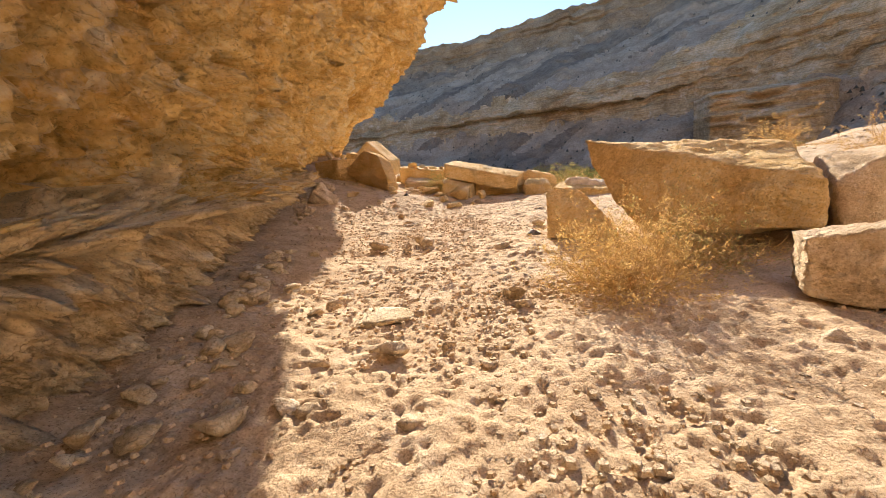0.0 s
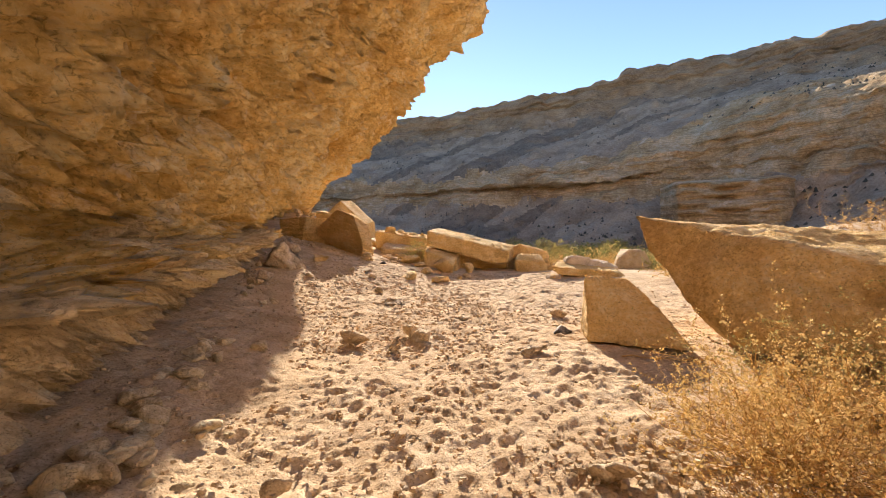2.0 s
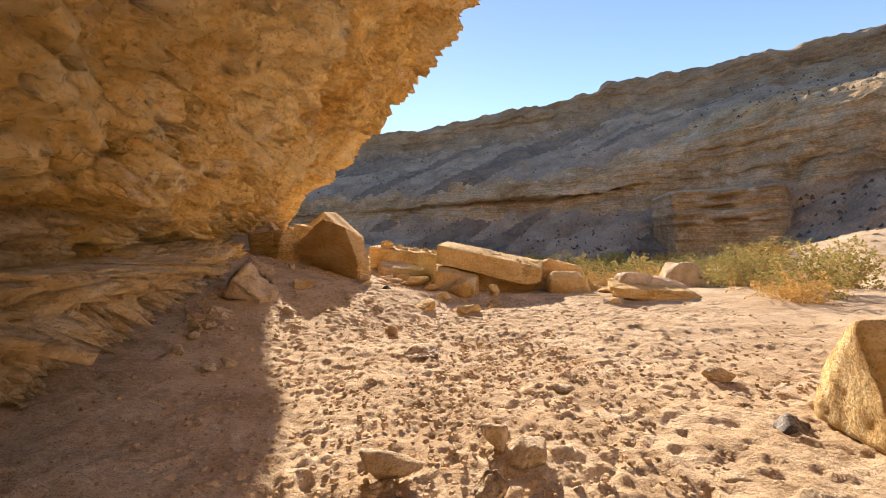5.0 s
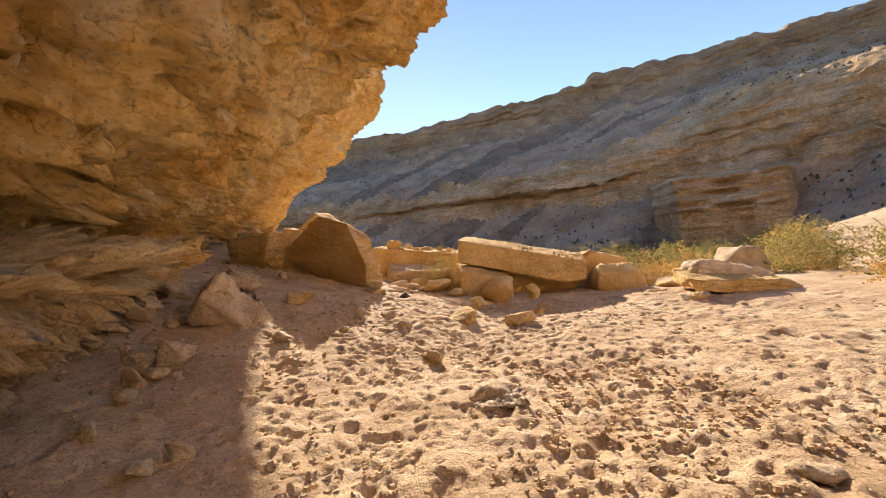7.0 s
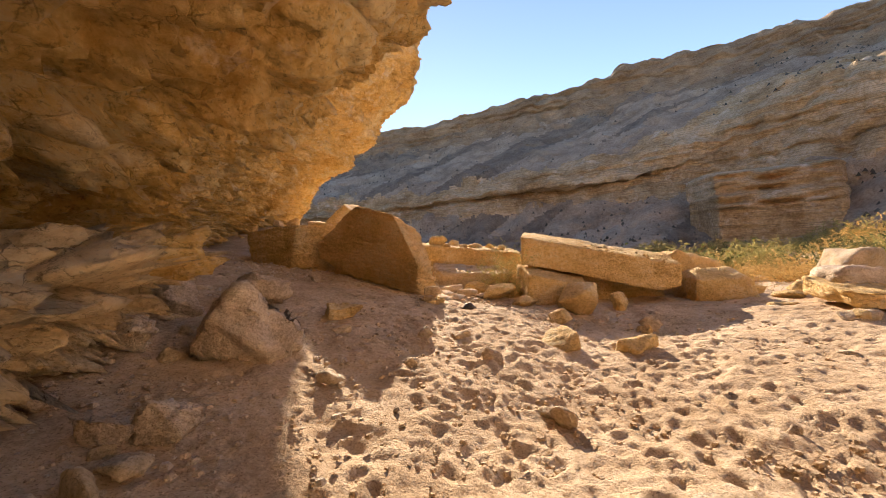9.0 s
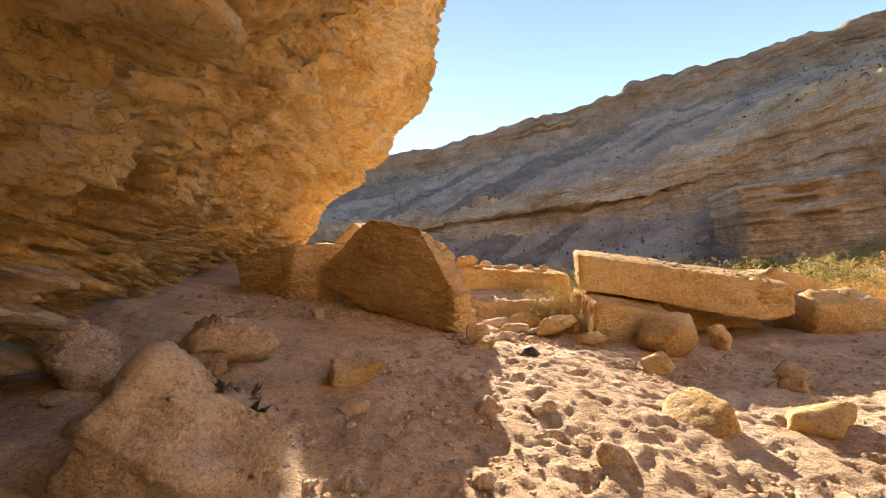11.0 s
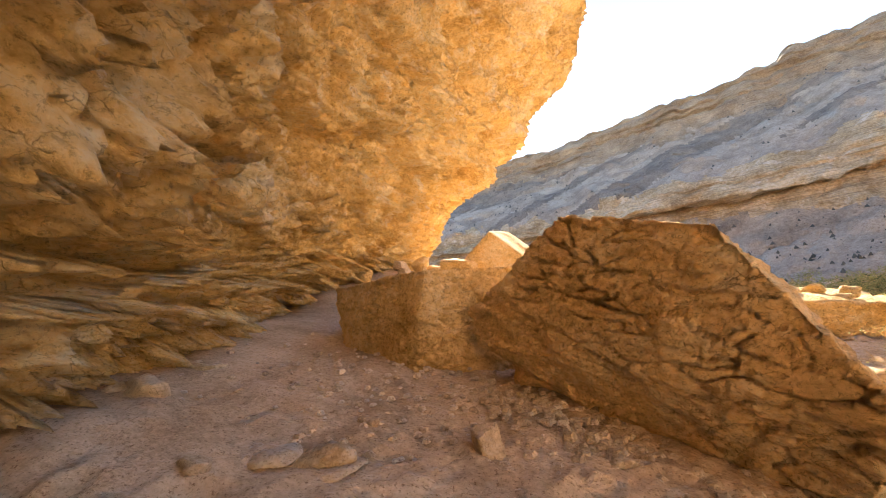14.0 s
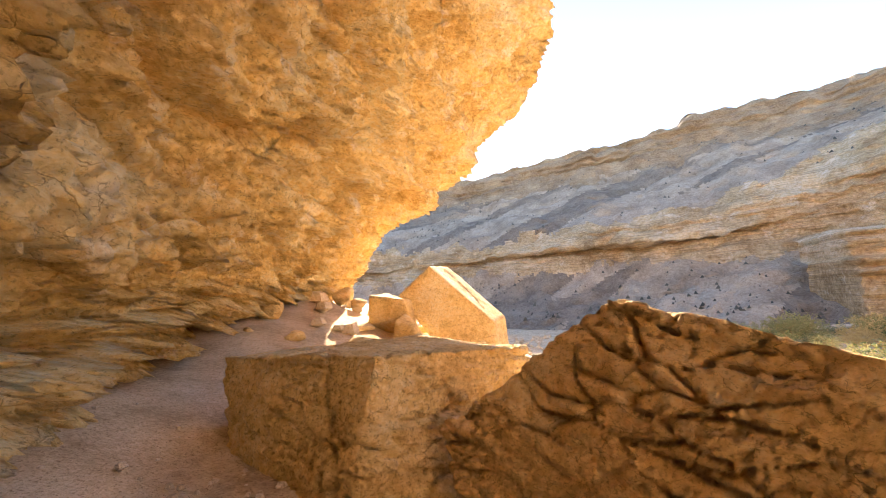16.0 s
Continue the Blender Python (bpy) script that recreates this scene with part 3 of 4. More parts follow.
slope_amt = np.where(SS < 1, np.sin(np.clip(SS, 0, 1) * np.pi), np.where((SS > 2) & (SS < 3), np.sin(np.clip(SS - 2, 0, 1) * np.pi), 0.15))
RR = DD + run + 5 * fbm(column((AZ * DD).ravel() * 0.045, 0 * SS.ravel(), 0 * SS.ravel()), 3, 95).reshape(SS.shape) * (0.4 + 0.6 * (SS > 1.5))
RR = RR + 2.6 * gully * slope_amt
world3 = column((RR * np.sin(AZ)).ravel(), (RR * np.cos(AZ)).ravel(), hgt.ravel())
strat = value_noise(world3 * (0.02, 0.02, 1.1), 97).reshape(SS.shape)
strat2 = value_noise(world3 * (0.05, 0.05, 2.6), 98).reshape(SS.shape)
cliffy = ((SS >= 1) & (SS <= 2)) * 1.0 + ((SS > 3) & (SS <= 4)) * 1.0 + 0.25 * ((SS > 2) & (SS < 3))
RR = RR + cliffy * (0.55 * strat + 0.7 * strat2) + 0.8 * fbm(world3 * 0.3, 4, 99, 0.6).reshape(SS.shape)
hgt = hgt + 0.4 * fbm(world3 * 0.4, 3, 101, 0.65).reshape(SS.shape)
canyon = mesh_object("canyon_wall", column((RR * np.sin(AZ)).ravel(), (RR * np.cos(AZ)).ravel(), hgt.ravel()), grid_faces(len(az), len(S), True), [talus, band_rock, cap_rock, scree])
edge = SS + 0.09 * fbm(column((AZ * DD).ravel() * 0.3, SS.ravel() * 3, 0 * SS.ravel()), 4, 111, 0.7).reshape(SS.shape)
kind_of = np.where((edge > 0.93) & (edge < 2.12 + 0.25 * right), 1, np.where(edge > 2.82 - 0.12 * right, 2, 0))
arc = (AZ * DD).ravel()
streak = fbm(column(arc * 0.075 - hgt.ravel() * 0.13, hgt.ravel() * 0.035, 0 * arc), 4, 113, 0.6).reshape(SS.shape)
kind_of = np.where((kind_of == 0) & (SS > 2) & (streak > 0.12), 3, kind_of)
kind_of = np.where((kind_of == 0) & (SS < 1) & (streak > 0.3), 3, kind_of)
canyon.data.polygons.foreach_set("material_index", kind_of[:-1, :-1].astype(np.int32).ravel())
tagged(canyon, "far canyon side of grey talus slopes and banded cliffs", "canyon wall", kind="structure")

# bluff of level beds that stands out before the far cliff
ba, bs = np.meshgrid(np.radians(np.linspace(24.6, 37.5, 120)), np.linspace(0, 1, 70), indexing="ij")
bd = np.degrees(ba)
swell = smooth(24.6, 26.2, bd) * (1 - smooth(35.0, 37.5, bd))
bz = -2.5 + 8.4 * bs
pq = column((ba * 60).ravel() * 0.25, bz.ravel() * 2.2, 0 * bz.ravel())
br = 62 - 7.5 * swell + 1.6 * smooth(3.2, 3.5, bz) + 4.0 * smooth(5.3, 5.9, bz) + (0.55 * value_noise(column(0.6 * ba.ravel() * 60, bz.ravel() * 3.5, 0 * bz.ravel()), 121) + 0.5 * fbm(pq, 3, 123)).reshape(bz.shape) * (0.3 + 0.7 * smooth(1.6, 2.2, bz))
bluff = mesh_object("bluff", column((br * np.sin(ba)).ravel(), (br * np.cos(ba)).ravel(), bz.ravel()), grid_faces(120, 70, True), band_rock)
tagged(bluff, "banded yellow limestone bluff before the far cliff", "bluff", kind="structure")


# ---- loose stones ----
def stone_hull(r, flat=1.0):
    pts = []
    for _ in range(11):
        v = Vector((r.gauss(0, 1), r.gauss(0, 1), r.gauss(0, 1))).normalized() * r.uniform(0.8, 1.05)
        pts.append((v.x * 0.5, v.y * 0.42, v.z * 0.5 * flat + 0.3 * flat))
    return pts


def loose(rows, material, label, group, seed=0, rough=1.0, fine=9, name="stone", beds=0.0, round_=0.3):
    """Stones at (x, y, width, height), each lying a little sunk in the sand."""
    for k, (x, y, w, h) in enumerate(rows):
        r = random.Random(seed * 100 + k)
        turn = r.uniform(-0.6, 0.6)
        z = ground_z(x, y) - 0.02
        pts = []
        for px, py, pz in stone_hull(r):
            px, py = px * math.cos(turn) - py * math.sin(turn), px * math.sin(turn) + py * math.cos(turn)
            pts.append((x + px * w * 1.35, y + py * w * 1.35, z + pz * h * 1.15))
        boulder(name, pts, material, label, "stone", size=max(w / fine, 0.018), rough=rough, seed=seed * 31 + k, round_=round_, group=group, beds=beds)


loose([(-0.11, 4.01, 0.26, 0.18), (-0.41, 3.38, 0.22, 0.14), (0.34, 4.15, 0.16, 0.1), (-0.75, 2.76, 0.13, 0.15), (0.94, 5.44, 0.24, 0.17), (0.64, 3.83, 0.16, 0.07), (3.02, 3.83, 0.23, 0.17),
       (2.03, 3.05, 0.15, 0.07), (0.17, 3.04, 0.19, 0.12), (-0.65, 3.19, 0.21, 0.11), (-0.49, 3.19, 0.17, 0.11), (-0.65, 3.83, 0.17, 0.09), (-0.97, 5.22, 0.19, 0.13), (-1.11, 4.98, 0.18, 0.12),
       (0.98, 5.34, 0.23, 0.19), (1.18, 5.32, 0.17, 0.11), (1.03, 5.03, 0.21, 0.15)], pale, "small pale limestone stone on the trodden sand", "stones on the sand", 1)
loose([(-0.42, 4.98, 0.7, 0.07), (-0.93, 2.99, 0.36, 0.26)], chalk, "low pale rock just showing through the sand", "", 2)
loose([(-1.25, 8.71, 0.39, 0.27), (-0.56, 8.97, 0.29, 0.23), (-0.36, 8.71, 0.27, 0.22), (-0.14, 8.81, 0.2, 0.11), (1.83, 10.07, 0.27, 0.21), (0.76, 8.38, 0.18, 0.09), (0.95, 8.08, 0.25, 0.13),
       (1.23, 7.78, 0.17, 0.11), (1.44, 7.51, 0.26, 0.15), (0.26, 10.08, 0.27, 0.09), (-1.04, 11.59, 0.47, 0.2), (3.25, 12.92, 0.46, 0.14), (-1.6, 12.86, 0.2, 0.11)],
      pale, "rounded ochre limestone stone on the sand", "stones on the sand", 3)
loose([(-0.73, 8.33, 0.31, 0.22), (1.04, 7.89, 0.35, 0.19)], crust, "grey crusted stone with a knobbly skin", "", 4, 1.8, 20, beds=0.2, round_=0.1)
loose([(1.57, 8.91, 0.29, 0.17), (-1.86, 15.85, 0.2, 0.17)], flint, "dark flint stone on the sand", "", 5)
loose([(-3.18, 13.02, 0.21, 0.16), (-1.85, 13.79, 0.25, 0.2), (-2.1, 14.44, 0.21, 0.15), (-2.48, 14.32, 0.17, 0.17), (-1.53, 12.69, 0.19, 0.19), (-0.16, 12.39, 0.13, 0.12), (1.59, 13.79, 0.25, 0.08),
       (0.56, 15.63, 0.3, 0.21), (2.95, 15.05, 0.43, 0.27), (-3.3, 14.11, 0.18, 0.15), (-2.62, 13.55, 0.16, 0.12)], pale, "small ochre stone on footprinted sand", "stones on the sand", 6)
loose([(-1.04, 14.5, 0.62, 0.29), (-0.21, 14.42, 0.45, 0.29), (-0.62, 15.84, 0.36, 0.26), (0.32, 15.33, 0.27, 0.17)], amber, "ochre limestone stone with a flat top", "", 7, 0.7, 14)
loose([(-3.44, 14.58, 0.56, 0.27), (-2.37, 16.0, 0.34, 0.2)], amber, "flat pale stone lying in the shade", "", 8, 1.2, 20, beds=0.2, round_=0.1)
top_z = ground_z(-2.37, 16.0) + 0.13
boulder("stone", [(-2.37 + x, 15.97 + y, top_z + z) for x, y, z in ((-0.14, 0, 0), (0.13, -0.02, 0), (0.1, -0.06, 0.13), (-0.11, -0.05, 0.14), (0.02, 0.12, 0.13), (-0.1, 0.11, 0.02), (0.12, 0.1, 0.03))], pale, "small pale stone set on top of another", "stone", size=0.02, rough=0.8, seed=77, round_=0.2)
loose([(-1.03, 11.5, 0.5, 0.13), (-4.15, 12.01, 0.28, 0.25), (-3.89, 12.12, 0.38, 0.29), (-4.69, 12.23, 0.28, 0.16), (-3.91, 13.3, 0.81, 0.72), (-4.97, 14.24, 0.41, 0.38), (-4.69, 13.18, 0.43, 0.38),
       (-4.35, 14.62, 0.68, 0.43), (-4.85, 13.99, 0.5, 0.45), (-4.02, 13.35, 0.68, 0.58), (-4.34, 14.5, 0.49, 0.52)], crust, "crusted knobbly limestone lump half buried in sand", "crusted stones under the roof", 9, 1.4, 26, beds=0.25, round_=0.1)
loose([(-4.44, 15.11, 0.18, 0.12), (-4.21, 15.01, 0.15, 0.1), (-5.17, 15.75, 0.15, 0.16), (-5.02, 16.0, 0.32, 0.09), (-4.76, 16.07, 0.3, 0.14), (-4.76, 16.55, 0.16, 0.08), (-3.69, 16.12, 0.12, 0.07),
       (-3.52, 16.54, 0.14, 0.1), (-3.39, 16.3, 0.11, 0.07), (-3.14, 16.32, 0.17, 0.09), (-4.2, 14.62, 0.1, 0.08), (-4.33, 16.16, 0.1, 0.06), (-4.12, 16.43, 0.17, 0.22), (-4.74, 16.03, 0.3, 0.09)],
      pale, "small pale stone on shaded sand", "stones under the roof", 10)
# stones that bear the long slab, and the rocks round it
loose([(-0.02, 16.75, 0.85, 0.62), (0.62, 16.95, 0.36, 0.45)], amber, "rounded ochre boulder under the long slab", "", 11, 0.6, 16, "boulder")
boulder("boulder", [(-0.75, 17.2, 0.05), (-0.7, 17.15, 0.72), (0.3, 17.1, 0.45), (0.35, 17.05, 0.0), (-0.7, 18.3, 0.85), (0.5, 18.3, 0.6), (-0.7, 18.4, 0.0), (0.5, 18.4, 0.0)], amber, "blocky ochre stone that carries the long slab", "boulder", size=0.06, rough=0.5, seed=41, round_=0.15)
# added filler: blocks the bright view through the gap, where only shade belongs
boulder("boulder", [(0.2, 18.1, -0.1), (0.25, 18.05, 0.72), (2.0, 18.0, 0.32), (2.1, 18.0, -0.1), (0.3, 19.2, 0.75), (2.2, 19.2, 0.35), (0.2, 19.2, -0.1), (2.2, 19.2, -0.1)], amber, "ochre filler stone added to darken the gap under the long slab", "boulder", size=0.07, rough=0.5, seed=42, round_=0.15)
loose([(-1.2, 17.35, 0.62, 0.36), (-0.85, 17.0, 0.45, 0.22), (-1.55, 17.75, 0.5, 0.3), (-0.95, 17.65, 0.4, 0.25)], amber, "flat ochre stone at the end of the long slab", "", 12, 0.6, 14)
boulder("boulder", [(2.25, 17.3, -0.1), (2.2, 17.2, 0.35), (3.2, 17.1, 0.3), (3.3, 17.1, -0.1), (2.4, 17.5, 0.52), (3.1, 17.6, 0.5), (2.5, 18.3, 0.4), (3.3, 18.2, -0.1), (2.3, 18.2, -0.1)], amber, "rounded ochre boulder past the end of the long slab", "boulder", size=0.06, rough=0.6, seed=43, round_=0.45)
boulder("boulder", [(2.1, 18.5, -0.1), (2.0, 18.4, 0.6), (2.6, 18.3, 0.8), (3.6, 18.6, 0.5), (3.7, 18.6, -0.2), (2.6, 19.6, 0.75), (3.5, 19.6, 0.45), (2.2, 19.6, -0.3), (3.6, 19.6, -0.4)], brown, "grey brown boulder behind the long slab", "boulder", size=0.08, rough=0.8, seed=44)
loose([(2.95, 15.0, 0.26, 0.24), (4.0, 17.1, 0.5, 0.36), (4.5, 17.5, 0.5, 0.3), (3.6, 16.9, 0.5, 0.2), (3.5, 17.6, 0.4, 0.25), (2.9, 16.2, 0.4, 0.14)], amber, "ochre stone lying at the edge of the flat", "", 13, 0.8, 12)
boulder("boulder", [(3.5, 15.85, 0.26), (3.55, 15.9, 0.47), (3.8, 15.95, 0.55), (4.6, 15.9, 0.36), (5.05, 15.85, 0.16), (5.0, 15.8, 0.05), (3.7, 16.6, 0.5), (4.9, 16.5, 0.3), (3.6, 16.6, 0.2), (5.0, 16.5, 0.0)], crust, "crusted pale rock lying on the low slab", "boulder", size=0.07, rough=1.3, seed=45, round_=0.2)
boulder("boulder", [(5.9, 18.5, -0.5), (6.0, 18.4, 0.2), (6.45, 18.4, 0.5), (7.05, 18.5, 0.5), (7.25, 18.5, 0.0), (7.3, 18.5, -0.5), (6.5, 19.4, 0.5), (7.1, 19.4, 0.3), (6.0, 19.4, -0.6), (7.3, 19.4, -0.6)], pale, "rounded pale boulder at the brink of the dry river", "boulder", size=0.09, rough=0.8, seed=46)
# the rock step between the tilted boulder and the slab
boulder("rock_step", [(-2.7, 19.6, 0.3), (-2.7, 19.5, 1.4), (-0.35, 19.4, 1.02), (-0.3, 19.4, 0.1), (-2.6, 21.2, 1.42), (-0.3, 21.0, 1.1), (-2.7, 21.2, 0.0), (-0.3, 21.0, 0.0)], amber, "long ochre rock step with a level top", "rock", size=0.07, rough=0.35, beds=0.4, seed=47, round_=0.15)
boulder("rock_step", [(-2.4, 18.3, 0.3), (-2.3, 18.2, 0.85), (-0.9, 18.0, 0.68), (-0.8, 18.0, 0.1), (-2.3, 19.5, 0.95), (-0.7, 19.4, 0.75), (-2.4, 19.5, 0.2), (-0.7, 19.5, 0.1)], pale, "low ochre rock shelf in front of a step", "rock", size=0.07, rough=0.6, beds=0.5, seed=48, round_=0.2)
for k, (x, y, w, h) in enumerate([(-2.15, 19.9, 0.55, 0.42), (-1.75, 20.1, 0.5, 0.3), (-1.3, 20.0, 0.42, 0.22), (-1.0, 20.1, 0.4, 0.26), (-0.65, 20.0, 0.38, 0.28), (-1.6, 19.75, 0.4, 0.15), (-0.9, 19.7, 0.3, 0.12), (-2.0, 19.65, 0.4, 0.14)]):
    r = random.Random(900 + k)
    boulder("stone", [(x + p[0] * w, y + p[1] * w, 1.42 - 0.16 * (x + 2.7) - 0.04 + p[2] * h) for p in stone_hull(r)], amber, "ochre stone piled on the rock step", "stone", size=w / 9, seed=900 + k, round_=0.25, group="stones on the rock step")
loose([(-2.0, 17.5, 0.4, 0.22), (-1.8, 17.2, 0.35, 0.18), (-1.6, 17.9, 0.4, 0.25), (-2.1, 17.1, 0.3, 0.16), (-1.5, 17.3, 0.3, 0.14), (-1.95, 16.8, 0.25, 0.14), (-2.15, 16.45, 0.2, 0.12), (-1.7, 16.8, 0.2, 0.1)],
      pale, "broken pale stone beside the tilted boulder", "stones beside the tilted boulder", 14)

# rubble and the upright block beyond the square block
boulder("boulder", back([(-4.89, 23.4, 2.82), (-5.48, 23.4, 2.33), (-4.8, 23.3, 1.35), (-4.3, 23.3, 0.95), (-3.75, 23.3, 1.0), (-3.8, 23.4, 1.75)], (0.28, 1.15, 0.05)), amber, "pointed ochre block leaning on a heap of rubble", "boulder", size=0.04, rough=0.12, beds=0.12, seed=51, round_=0.06, tilt=(0.62, 0, 0.78))
boulder("boulder", [(-6.0, 23.2, 1.9), (-5.95, 23.1, 2.35), (-5.3, 22.9, 2.25), (-5.2, 23.0, 1.8), (-5.8, 23.9, 2.4), (-5.2, 23.7, 2.2), (-5.9, 23.9, 1.6), (-5.2, 23.8, 1.6)], amber, "flat ochre block on the rubble heap", "boulder", size=0.07, rough=0.4, seed=52, round_=0.15)
boulder("boulder", [(-5.5, 22.6, 1.3), (-5.4, 22.5, 1.95), (-5.1, 22.4, 1.8), (-4.8, 22.5, 1.2), (-5.3, 23.2, 2.05), (-4.9, 23.2, 1.4), (-5.6, 23.2, 1.3)], amber, "split ochre slab on the rubble heap", "boulder", size=0.07, rough=0.4, seed=53, round_=0.15)
rr = random.Random(5)
rows = []
while len(rows) < 70:
    x, y = rr.uniform(-8.2, -2.2), rr.uniform(20.3, 27.5)
    if -4.9 < x < -3.4 and 22.6 < y < 24.8:
        continue
    w = rr.choice((0.2, 0.25, 0.3, 0.4, 0.55))
    rows.append((x, y, w * rr.uniform(0.8, 1.2), w * rr.uniform(0.5, 0.8)))
loose(rows, amber, "broken ochre stone in a sunlit rubble heap", "rubble beyond the square block", 15, 1.0, 7)

# rubble at the foot of the cliff
rows = []
while len(rows) < 130:
    y = rr.uniform(2.0, 8.0) if len(rows) < 105 else rr.uniform(8.0, 17.0)
    xw = float(soft_interp(np.array([y]), stations, byz[:, int(np.searchsorted(cz, 0.6 + 0.05 * y))])[0])
    xf = float(soft_interp(np.array([y]), FOOT_Y, FOOT_X)[0])
    x = xw + abs(rr.gauss(0, 0.35)) * min(1.0, xf - xw)
    w = rr.choice((0.09, 0.12, 0.15, 0.2, 0.26))
    rows.append((x, y, w * rr.uniform(0.8, 1.2), w * rr.uniform(0.5, 0.85)))
loose(rows, chalk, "grey rubble stone fallen at the foot of the cliff", "rubble at the foot of the cliff", 16, 1.2, 7)


# ---- pebbles ----
def scatter(name, count, place, sizes, material, label, seed):
    """Many small stones in one mesh."""
    r = random.Random(seed)
    verts, faces = [], []
    for _ in range(count):
        x, y = place(r)
        s = r.uniform(*sizes)
        z = ground_z(x, y) + s * 0.1
        ring = [(math.cos(a + 0.4 * r.random()), math.sin(a + 0.4 * r.random())) for a in (0, 1.25, 2.5, 3.75, 5.0)]
        k = len(verts)
        f = r.uniform(0.5, 0.9)
        verts.append((x, y, z - s * 0.4))
        verts.extend((x + c * s * r.uniform(0.8, 1.1), y + d * s * r.uniform(0.7, 1), z) for c, d in ring)
        verts.extend((x + c * s * 0.6, y + d * s * 0.6, z + s * f * r.uniform(0.7, 1)) for c, d in ring)
        for i in range(5):
            j = (i + 1) % 5
            faces.append((k + 1 + i, k + 1 + j, k + 6 + j, k + 6 + i))
            faces.append((k, k + 1 + j, k + 1 + i))
        faces.append(tuple(k + 6 + i for i in range(5)))
    ob = mesh_object(name, verts, faces, material, flat=True)
    return tagged(ob, label, "pebbles", kind="stuff")


scatter("pebbles", 4200, lambda r: (float(np.interp(q := r.uniform(1, 19), way_y, way_x)) + r.gauss(0.3, 2.2), q), (0.008, 0.028), pale, "small pale pebbles strewn over the sand", 21)
scatter("clods", 5000, lambda r: (float(np.interp(q := r.uniform(1.2, 17), way_y, way_x)) + r.gauss(0.3, 1.9), q), (0.01, 0.034), sand, "small clods of trodden sand", 27)
scatter("pebbles", 1600, lambda r: (r.uniform(0.6, 4.6), r.uniform(1.8, 6.0)), (0.012, 0.05), pale, "gravel and clods beside the dry bush", 22)
scatter("pebbles", 500, lambda r: (-4.3 + 1.9 * (q := r.random()) + r.gauss(0, 0.22), 17.5 - 1.6 * q + r.gauss(0, 0.22)), (0.012, 0.05), pale, "broken chips under the tilted boulder", 23)
scatter("pebbles", 900, lambda r: (-4.6 + r.gauss(0, 0.9), r.uniform(11.5, 18.0)), (0.01, 0.04), crust, "chips of pale stone on the shaded sand", 24)
scatter("pebbles", 1500, lambda r: (r.uniform(-9, 25), r.uniform(20, 55)), (0.05, 0.25), pale, "gravel of the dry river bed", 25)


# ---- plants ----
def leaf_material(name, low, high):
    m = bpy.data.materials.new(name)
    m.use_nodes = True
    n, l = m.node_tree.nodes, m.node_tree.links
    bs_ = n["Principled BSDF"]
    bs_.inputs["Roughness"].default_value = 0.85
    g = n.new("ShaderNodeNewGeometry")
    r = ramp_node(n, [(0.0, low), (1.0, high)])
    l.new(g.outputs["Random Per Island"], r.inputs[0])
    l.new(r.outputs[0], bs_.inputs["Base Color"])
    t = n.new("ShaderNodeBsdfTranslucent")
    l.new(r.outputs[0], t.inputs["Color"])
    mx = n.new("ShaderNodeMixShader")
    mx.inputs[0].default_value = 0.35
    l.new(bs_.outputs[0], mx.inputs[1])
    l.new(t.outputs[0], mx.inputs[2])
    l.new(mx.outputs[0], n["Material Output"].inputs["Surface"])
    return m


straw = leaf_material("dry_straw_twigs", (0.48, 0.28, 0.09), (0.78, 0.54, 0.23))
husk = leaf_material("dry_seed_husks", (0.56, 0.37, 0.13), (0.86, 0.64, 0.28))
olive = leaf_material("olive_leaves", (0.26, 0.24, 0.08), (0.55, 0.48, 0.19))
green = leaf_material("green_leaves", (0.1, 0.12, 0.04), (0.28, 0.28, 0.1))


def twig(verts, faces, pts, r0, r1):
    k = len(verts)
    for i, p in enumerate(pts):
        rad = r0 + (r1 - r0) * i / (len(pts) - 1)
        d = (pts[min(i + 1, len(pts) - 1)] - pts[max(i - 1, 0)]).normalized()
        u = d.orthogonal().normalized() * rad
        v = d.cross(u)
        verts.extend(tuple(p + u * c + v * s) for c, s in ((1, 0), (-0.5, 0.87), (-0.5, -0.87)))
    for i in range(len(pts) - 1):
        for j in range(3):
            a, c = k + 3 * i + j, k + 3 * i + (j + 1) % 3
            faces.append((a, c, c + 3, a + 3))


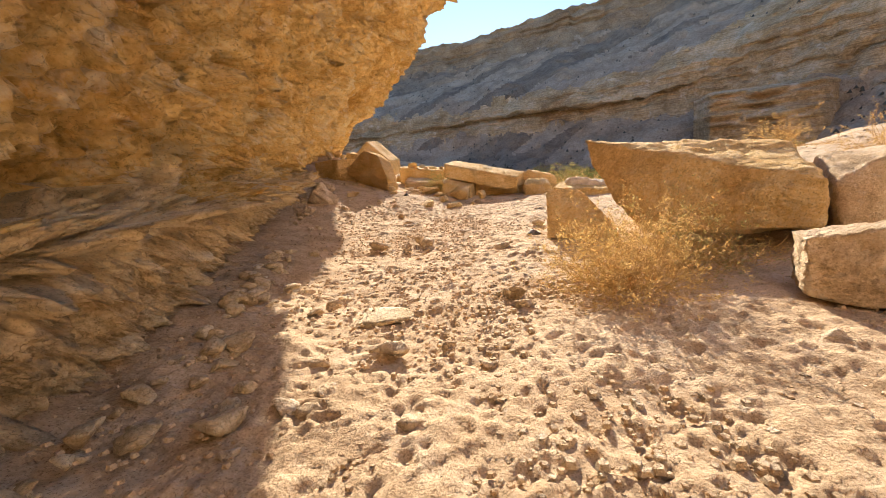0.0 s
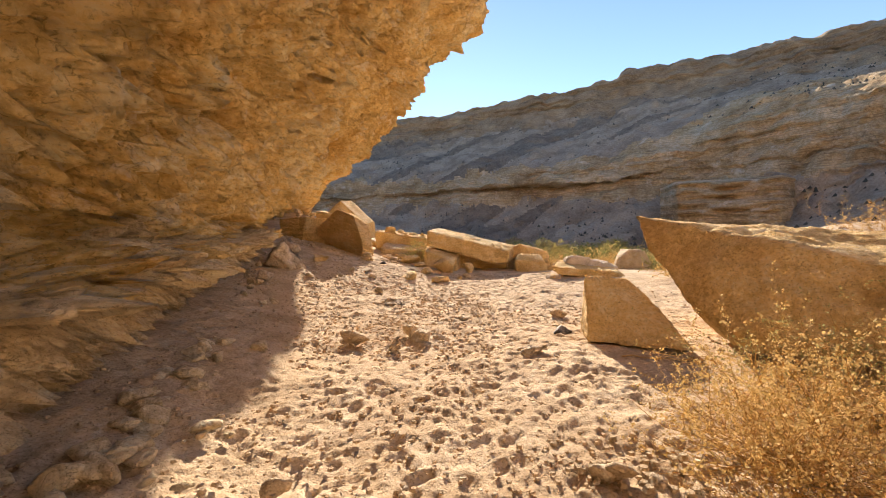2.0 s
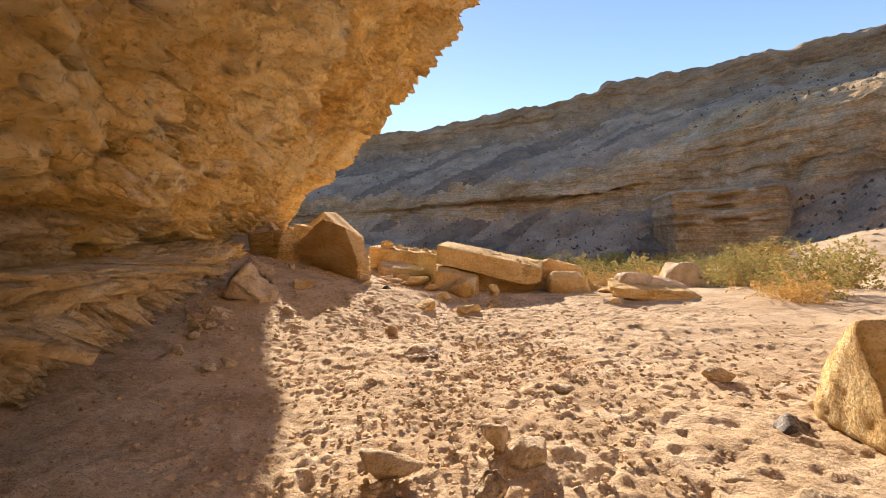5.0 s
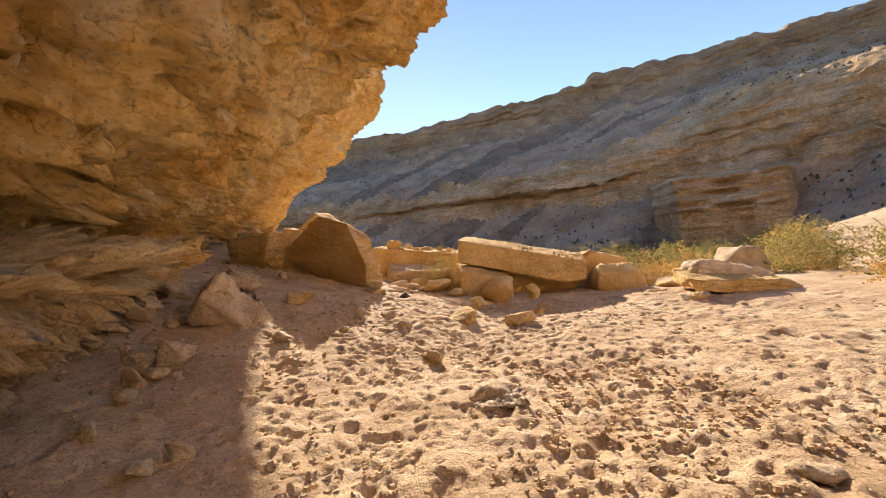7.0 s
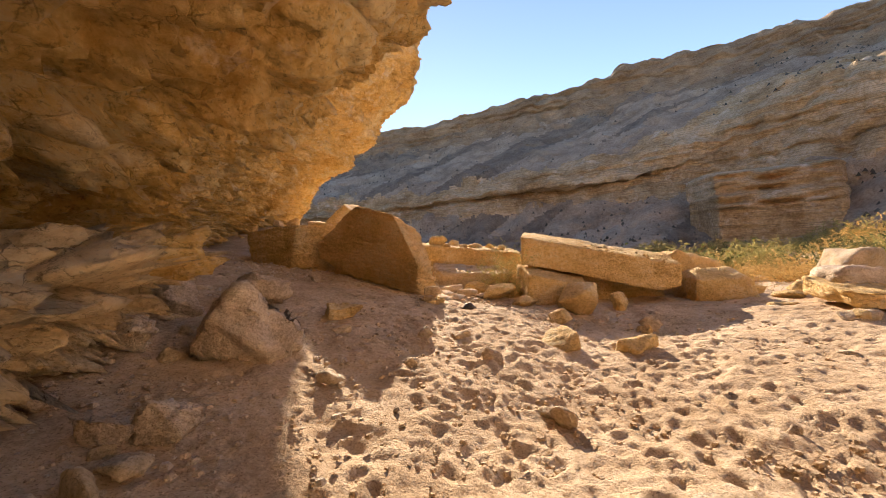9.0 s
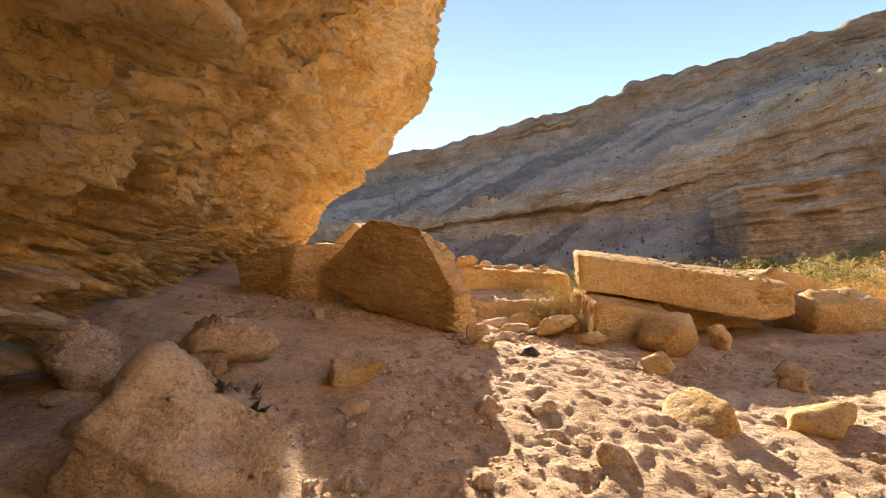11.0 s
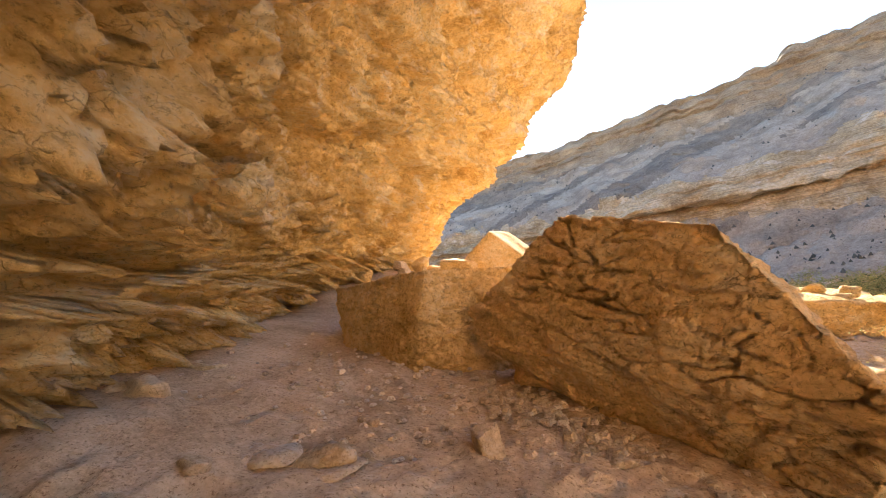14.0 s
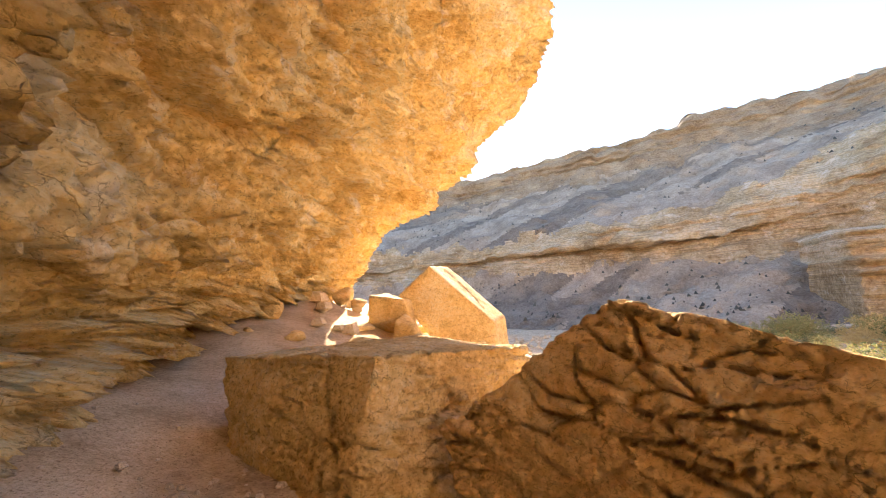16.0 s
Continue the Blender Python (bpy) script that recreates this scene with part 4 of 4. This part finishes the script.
def shrub(name, at, radius, height, stems, leaves, twig_mat, leaf_mat, label, seed, thick=0.004, leaf=0.009, wander=0.24, group=""):
    """A desert bush: stems that spring from one root, fork and curl, with small leaves or husks."""
    r = random.Random(seed)
    tv, tf, lv, lf, tips = [], [], [], [], []

    def grow(p, d, length, rad, depth):
        pts = [p.copy()]
        n = 5 if depth else 7
        for _ in range(n):
            d = (d + Vector((r.gauss(0, wander), r.gauss(0, wander), r.gauss(0, wander * 0.8)))).normalized()
            p = p + d * length / n
            p.z = max(p.z, 0.01)
            pts.append(p.copy())
        twig(tv, tf, pts, rad, rad * 0.4)
        tips.extend(pts[2:])
        if depth < 2:
            for _ in range(3 if depth == 0 else 2):
                q = r.randint(2, n)
                grow(pts[q].copy(), (d + Vector((r.gauss(0, 0.8), r.gauss(0, 0.8), r.gauss(0.1, 0.6)))).normalized(), length * r.uniform(0.3, 0.55), rad * 0.6, depth + 1)

    for _ in range(stems):
        a, up = r.uniform(0, 2 * math.pi), r.uniform(0.05, 1.0) ** 0.8
        out = math.sqrt(max(0.02, 1 - up * up))
        d = Vector((math.cos(a) * out * radius, math.sin(a) * out * radius, up * height))
        grow(Vector((r.gauss(0, 0.12 * radius), r.gauss(0, 0.12 * radius), 0)), d.normalized(), d.length * r.uniform(0.75, 1.15), thick, 0)
    for _ in range(leaves):
        c = r.choice(tips) + Vector((r.gauss(0, 0.012), r.gauss(0, 0.012), r.gauss(0, 0.012)))
        u = Vector((r.gauss(0, 1), r.gauss(0, 1), r.gauss(0, 1))).normalized() * leaf * r.uniform(0.6, 1.4)
        v = u.orthogonal() * r.uniform(0.4, 0.7)
        k = len(lv)
        lv.extend(map(tuple, (c - u, c + v, c + u, c - v)))
        lf.append((k, k + 1, k + 2, k + 3))
    bush = new(name)
    bush.location = (at[0], at[1], at[2] if len(at) > 2 else ground_z(at[0], at[1]) - 0.02)
    mesh_object("branchwork", tv, tf, twig_mat, bush)
    mesh_object("foliage", lv, lf, leaf_mat, bush, flat=True)
    return tagged(bush, label, "bush", group)


shrub("dry_bush", (2.15, 5.35), 0.95, 0.74, 170, 22000, straw, husk, "tangled dry straw coloured bush on the sand", 1)
shrub("dry_bush", (2.9, 5.95), 0.8, 0.8, 80, 6500, straw, olive, "dry bush with a few olive leaves below the great slab", 2)
shrub("dry_bush", (3.5, 5.9), 0.6, 0.5, 50, 900, straw, husk, "low leafless straw coloured bush beside the great slab", 3)
shrub("dry_bush", (5.6, 8.6, 1.15), 0.7, 0.4, 40, 2500, straw, husk, "dry golden bush on top of the rocks", 4)
shrub("dry_bush", (6.6, 7.9, 1.0), 0.7, 0.5, 40, 2500, straw, husk, "dry golden bush on top of the rocks", 5)
shrub("dry_bush", (-0.98, 17.9), 0.5, 1.0, 80, 6500, straw, olive, "upright golden bush beside the long slab", 6)
shrub("dry_bush", (3.6, 17.9), 0.75, 0.6, 40, 900, straw, husk, "brown leafless bush between boulders", 7)
far_a = shrub("bush", (7.5, 17.5), 0.9, 1.0, 46, 5200, straw, olive, "green and yellow bush at the edge of the dry river", 8, 0.006, 0.022, group="bushes of the dry river")
far_b = shrub("bush", (9.5, 24.0), 1.2, 0.9, 40, 4600, straw, green, "dark green bush in the dry river", 9, 0.008, 0.03, group="bushes of the dry river")
far_c = shrub("bush", (7.0, 21.5), 0.9, 0.6, 36, 3400, straw, husk, "golden dry bush in the dry river", 10, 0.007, 0.025, group="bushes of the dry river")
for k in range(150):
    y = rr.uniform(21, 56)
    x = rr.uniform(0.12, 1.0) * (y - 12) + 1.5
    if math.hypot(x, y) > 62 or ground_z(x, y) > 0.6:
        continue
    s = rr.uniform(0.6, 1.5)
    kind = rr.choice((far_a, far_a, far_a, far_b, far_c, far_c))
    copy_thing(kind, pose(x, y, ground_z(x, y) - 0.05, 0, 0, rr.uniform(0, 360)) @ Matrix.Diagonal((s, s, s * rr.uniform(0.7, 1), 1)))
for x, y, s in [(6.2, 14.2, 0.8), (7.4, 15.2, 1.0), (6.0, 19.8, 0.8), (8.5, 19.0, 1.1), (5.4, 21.0, 0.8), (4.2, 20.5, 0.7), (9.8, 16.6, 1.1)]:
    copy_thing(far_a if s > 0.9 else far_c, pose(x, y, ground_z(x, y) - 0.05, 0, 0, 90 * s) @ Matrix.Diagonal((s, s, s, 1)))

# dark scrub and stones dotted over the far slopes
verts, faces = [], []
cv = np.array([v.co[:] for v in canyon.data.vertices]).reshape(*SS.shape, 3)
for _ in range(2200):
    i = rr.randint(62, len(az) - 60)
    j = rr.choice((rr.randint(4, 54), rr.randint(112, 158)))
    if value_noise(np.array([cv[i, j] * 0.07]), 131)[0] < 0.0 and rr.random() < 0.8:
        continue
    c = Vector(cv[i, j])
    s = rr.uniform(0.08, 0.3)
    k = len(verts)
    for a in range(5):
        verts.append((c.x + s * math.cos(a * 1.257) * rr.uniform(0.7, 1.2), c.y + s * math.sin(a * 1.257) * rr.uniform(0.7, 1.2), c.z - 0.1))
    verts.append((c.x + rr.gauss(0, 0.1 * s), c.y, c.z + s * rr.uniform(0.7, 1.2)))
    faces.extend((k + a, k + (a + 1) % 5, k + 5) for a in range(5))
scrub_mat = leaf_material("far_scrub", (0.08, 0.075, 0.055), (0.2, 0.17, 0.13))
tagged(mesh_object("scrub", verts, faces, scrub_mat, flat=True), "dark low scrub dotted over the far slopes", "scrub", kind="stuff")

sv, sf = [], []
p0 = Vector((0, 0, 0.02))
pts = [p0 + Vector((0.12 * k, 0.03 * math.sin(k * 1.3) - 0.035 * k, 0.012 * math.sin(k * 2.1) + 0.012)) for k in range(9)]
twig(sv, sf, pts, 0.011, 0.005)
twig(sv, sf, [pts[3], pts[3] + Vector((0.1, 0.07, 0.05)), pts[3] + Vector((0.22, 0.1, 0.04)), pts[3] + Vector((0.3, 0.17, 0.03))], 0.007, 0.003)
twig(sv, sf, [pts[5], pts[5] + Vector((0.08, -0.06, 0.05)), pts[5] + Vector((0.2, -0.1, 0.07))], 0.006, 0.003)
stick = mesh_object("stick", sv, sf, straw)
stick.location = (1.95, 7.75, ground_z(1.95, 7.75))
tagged(stick, "dry forked stick lying on the sand", "stick")
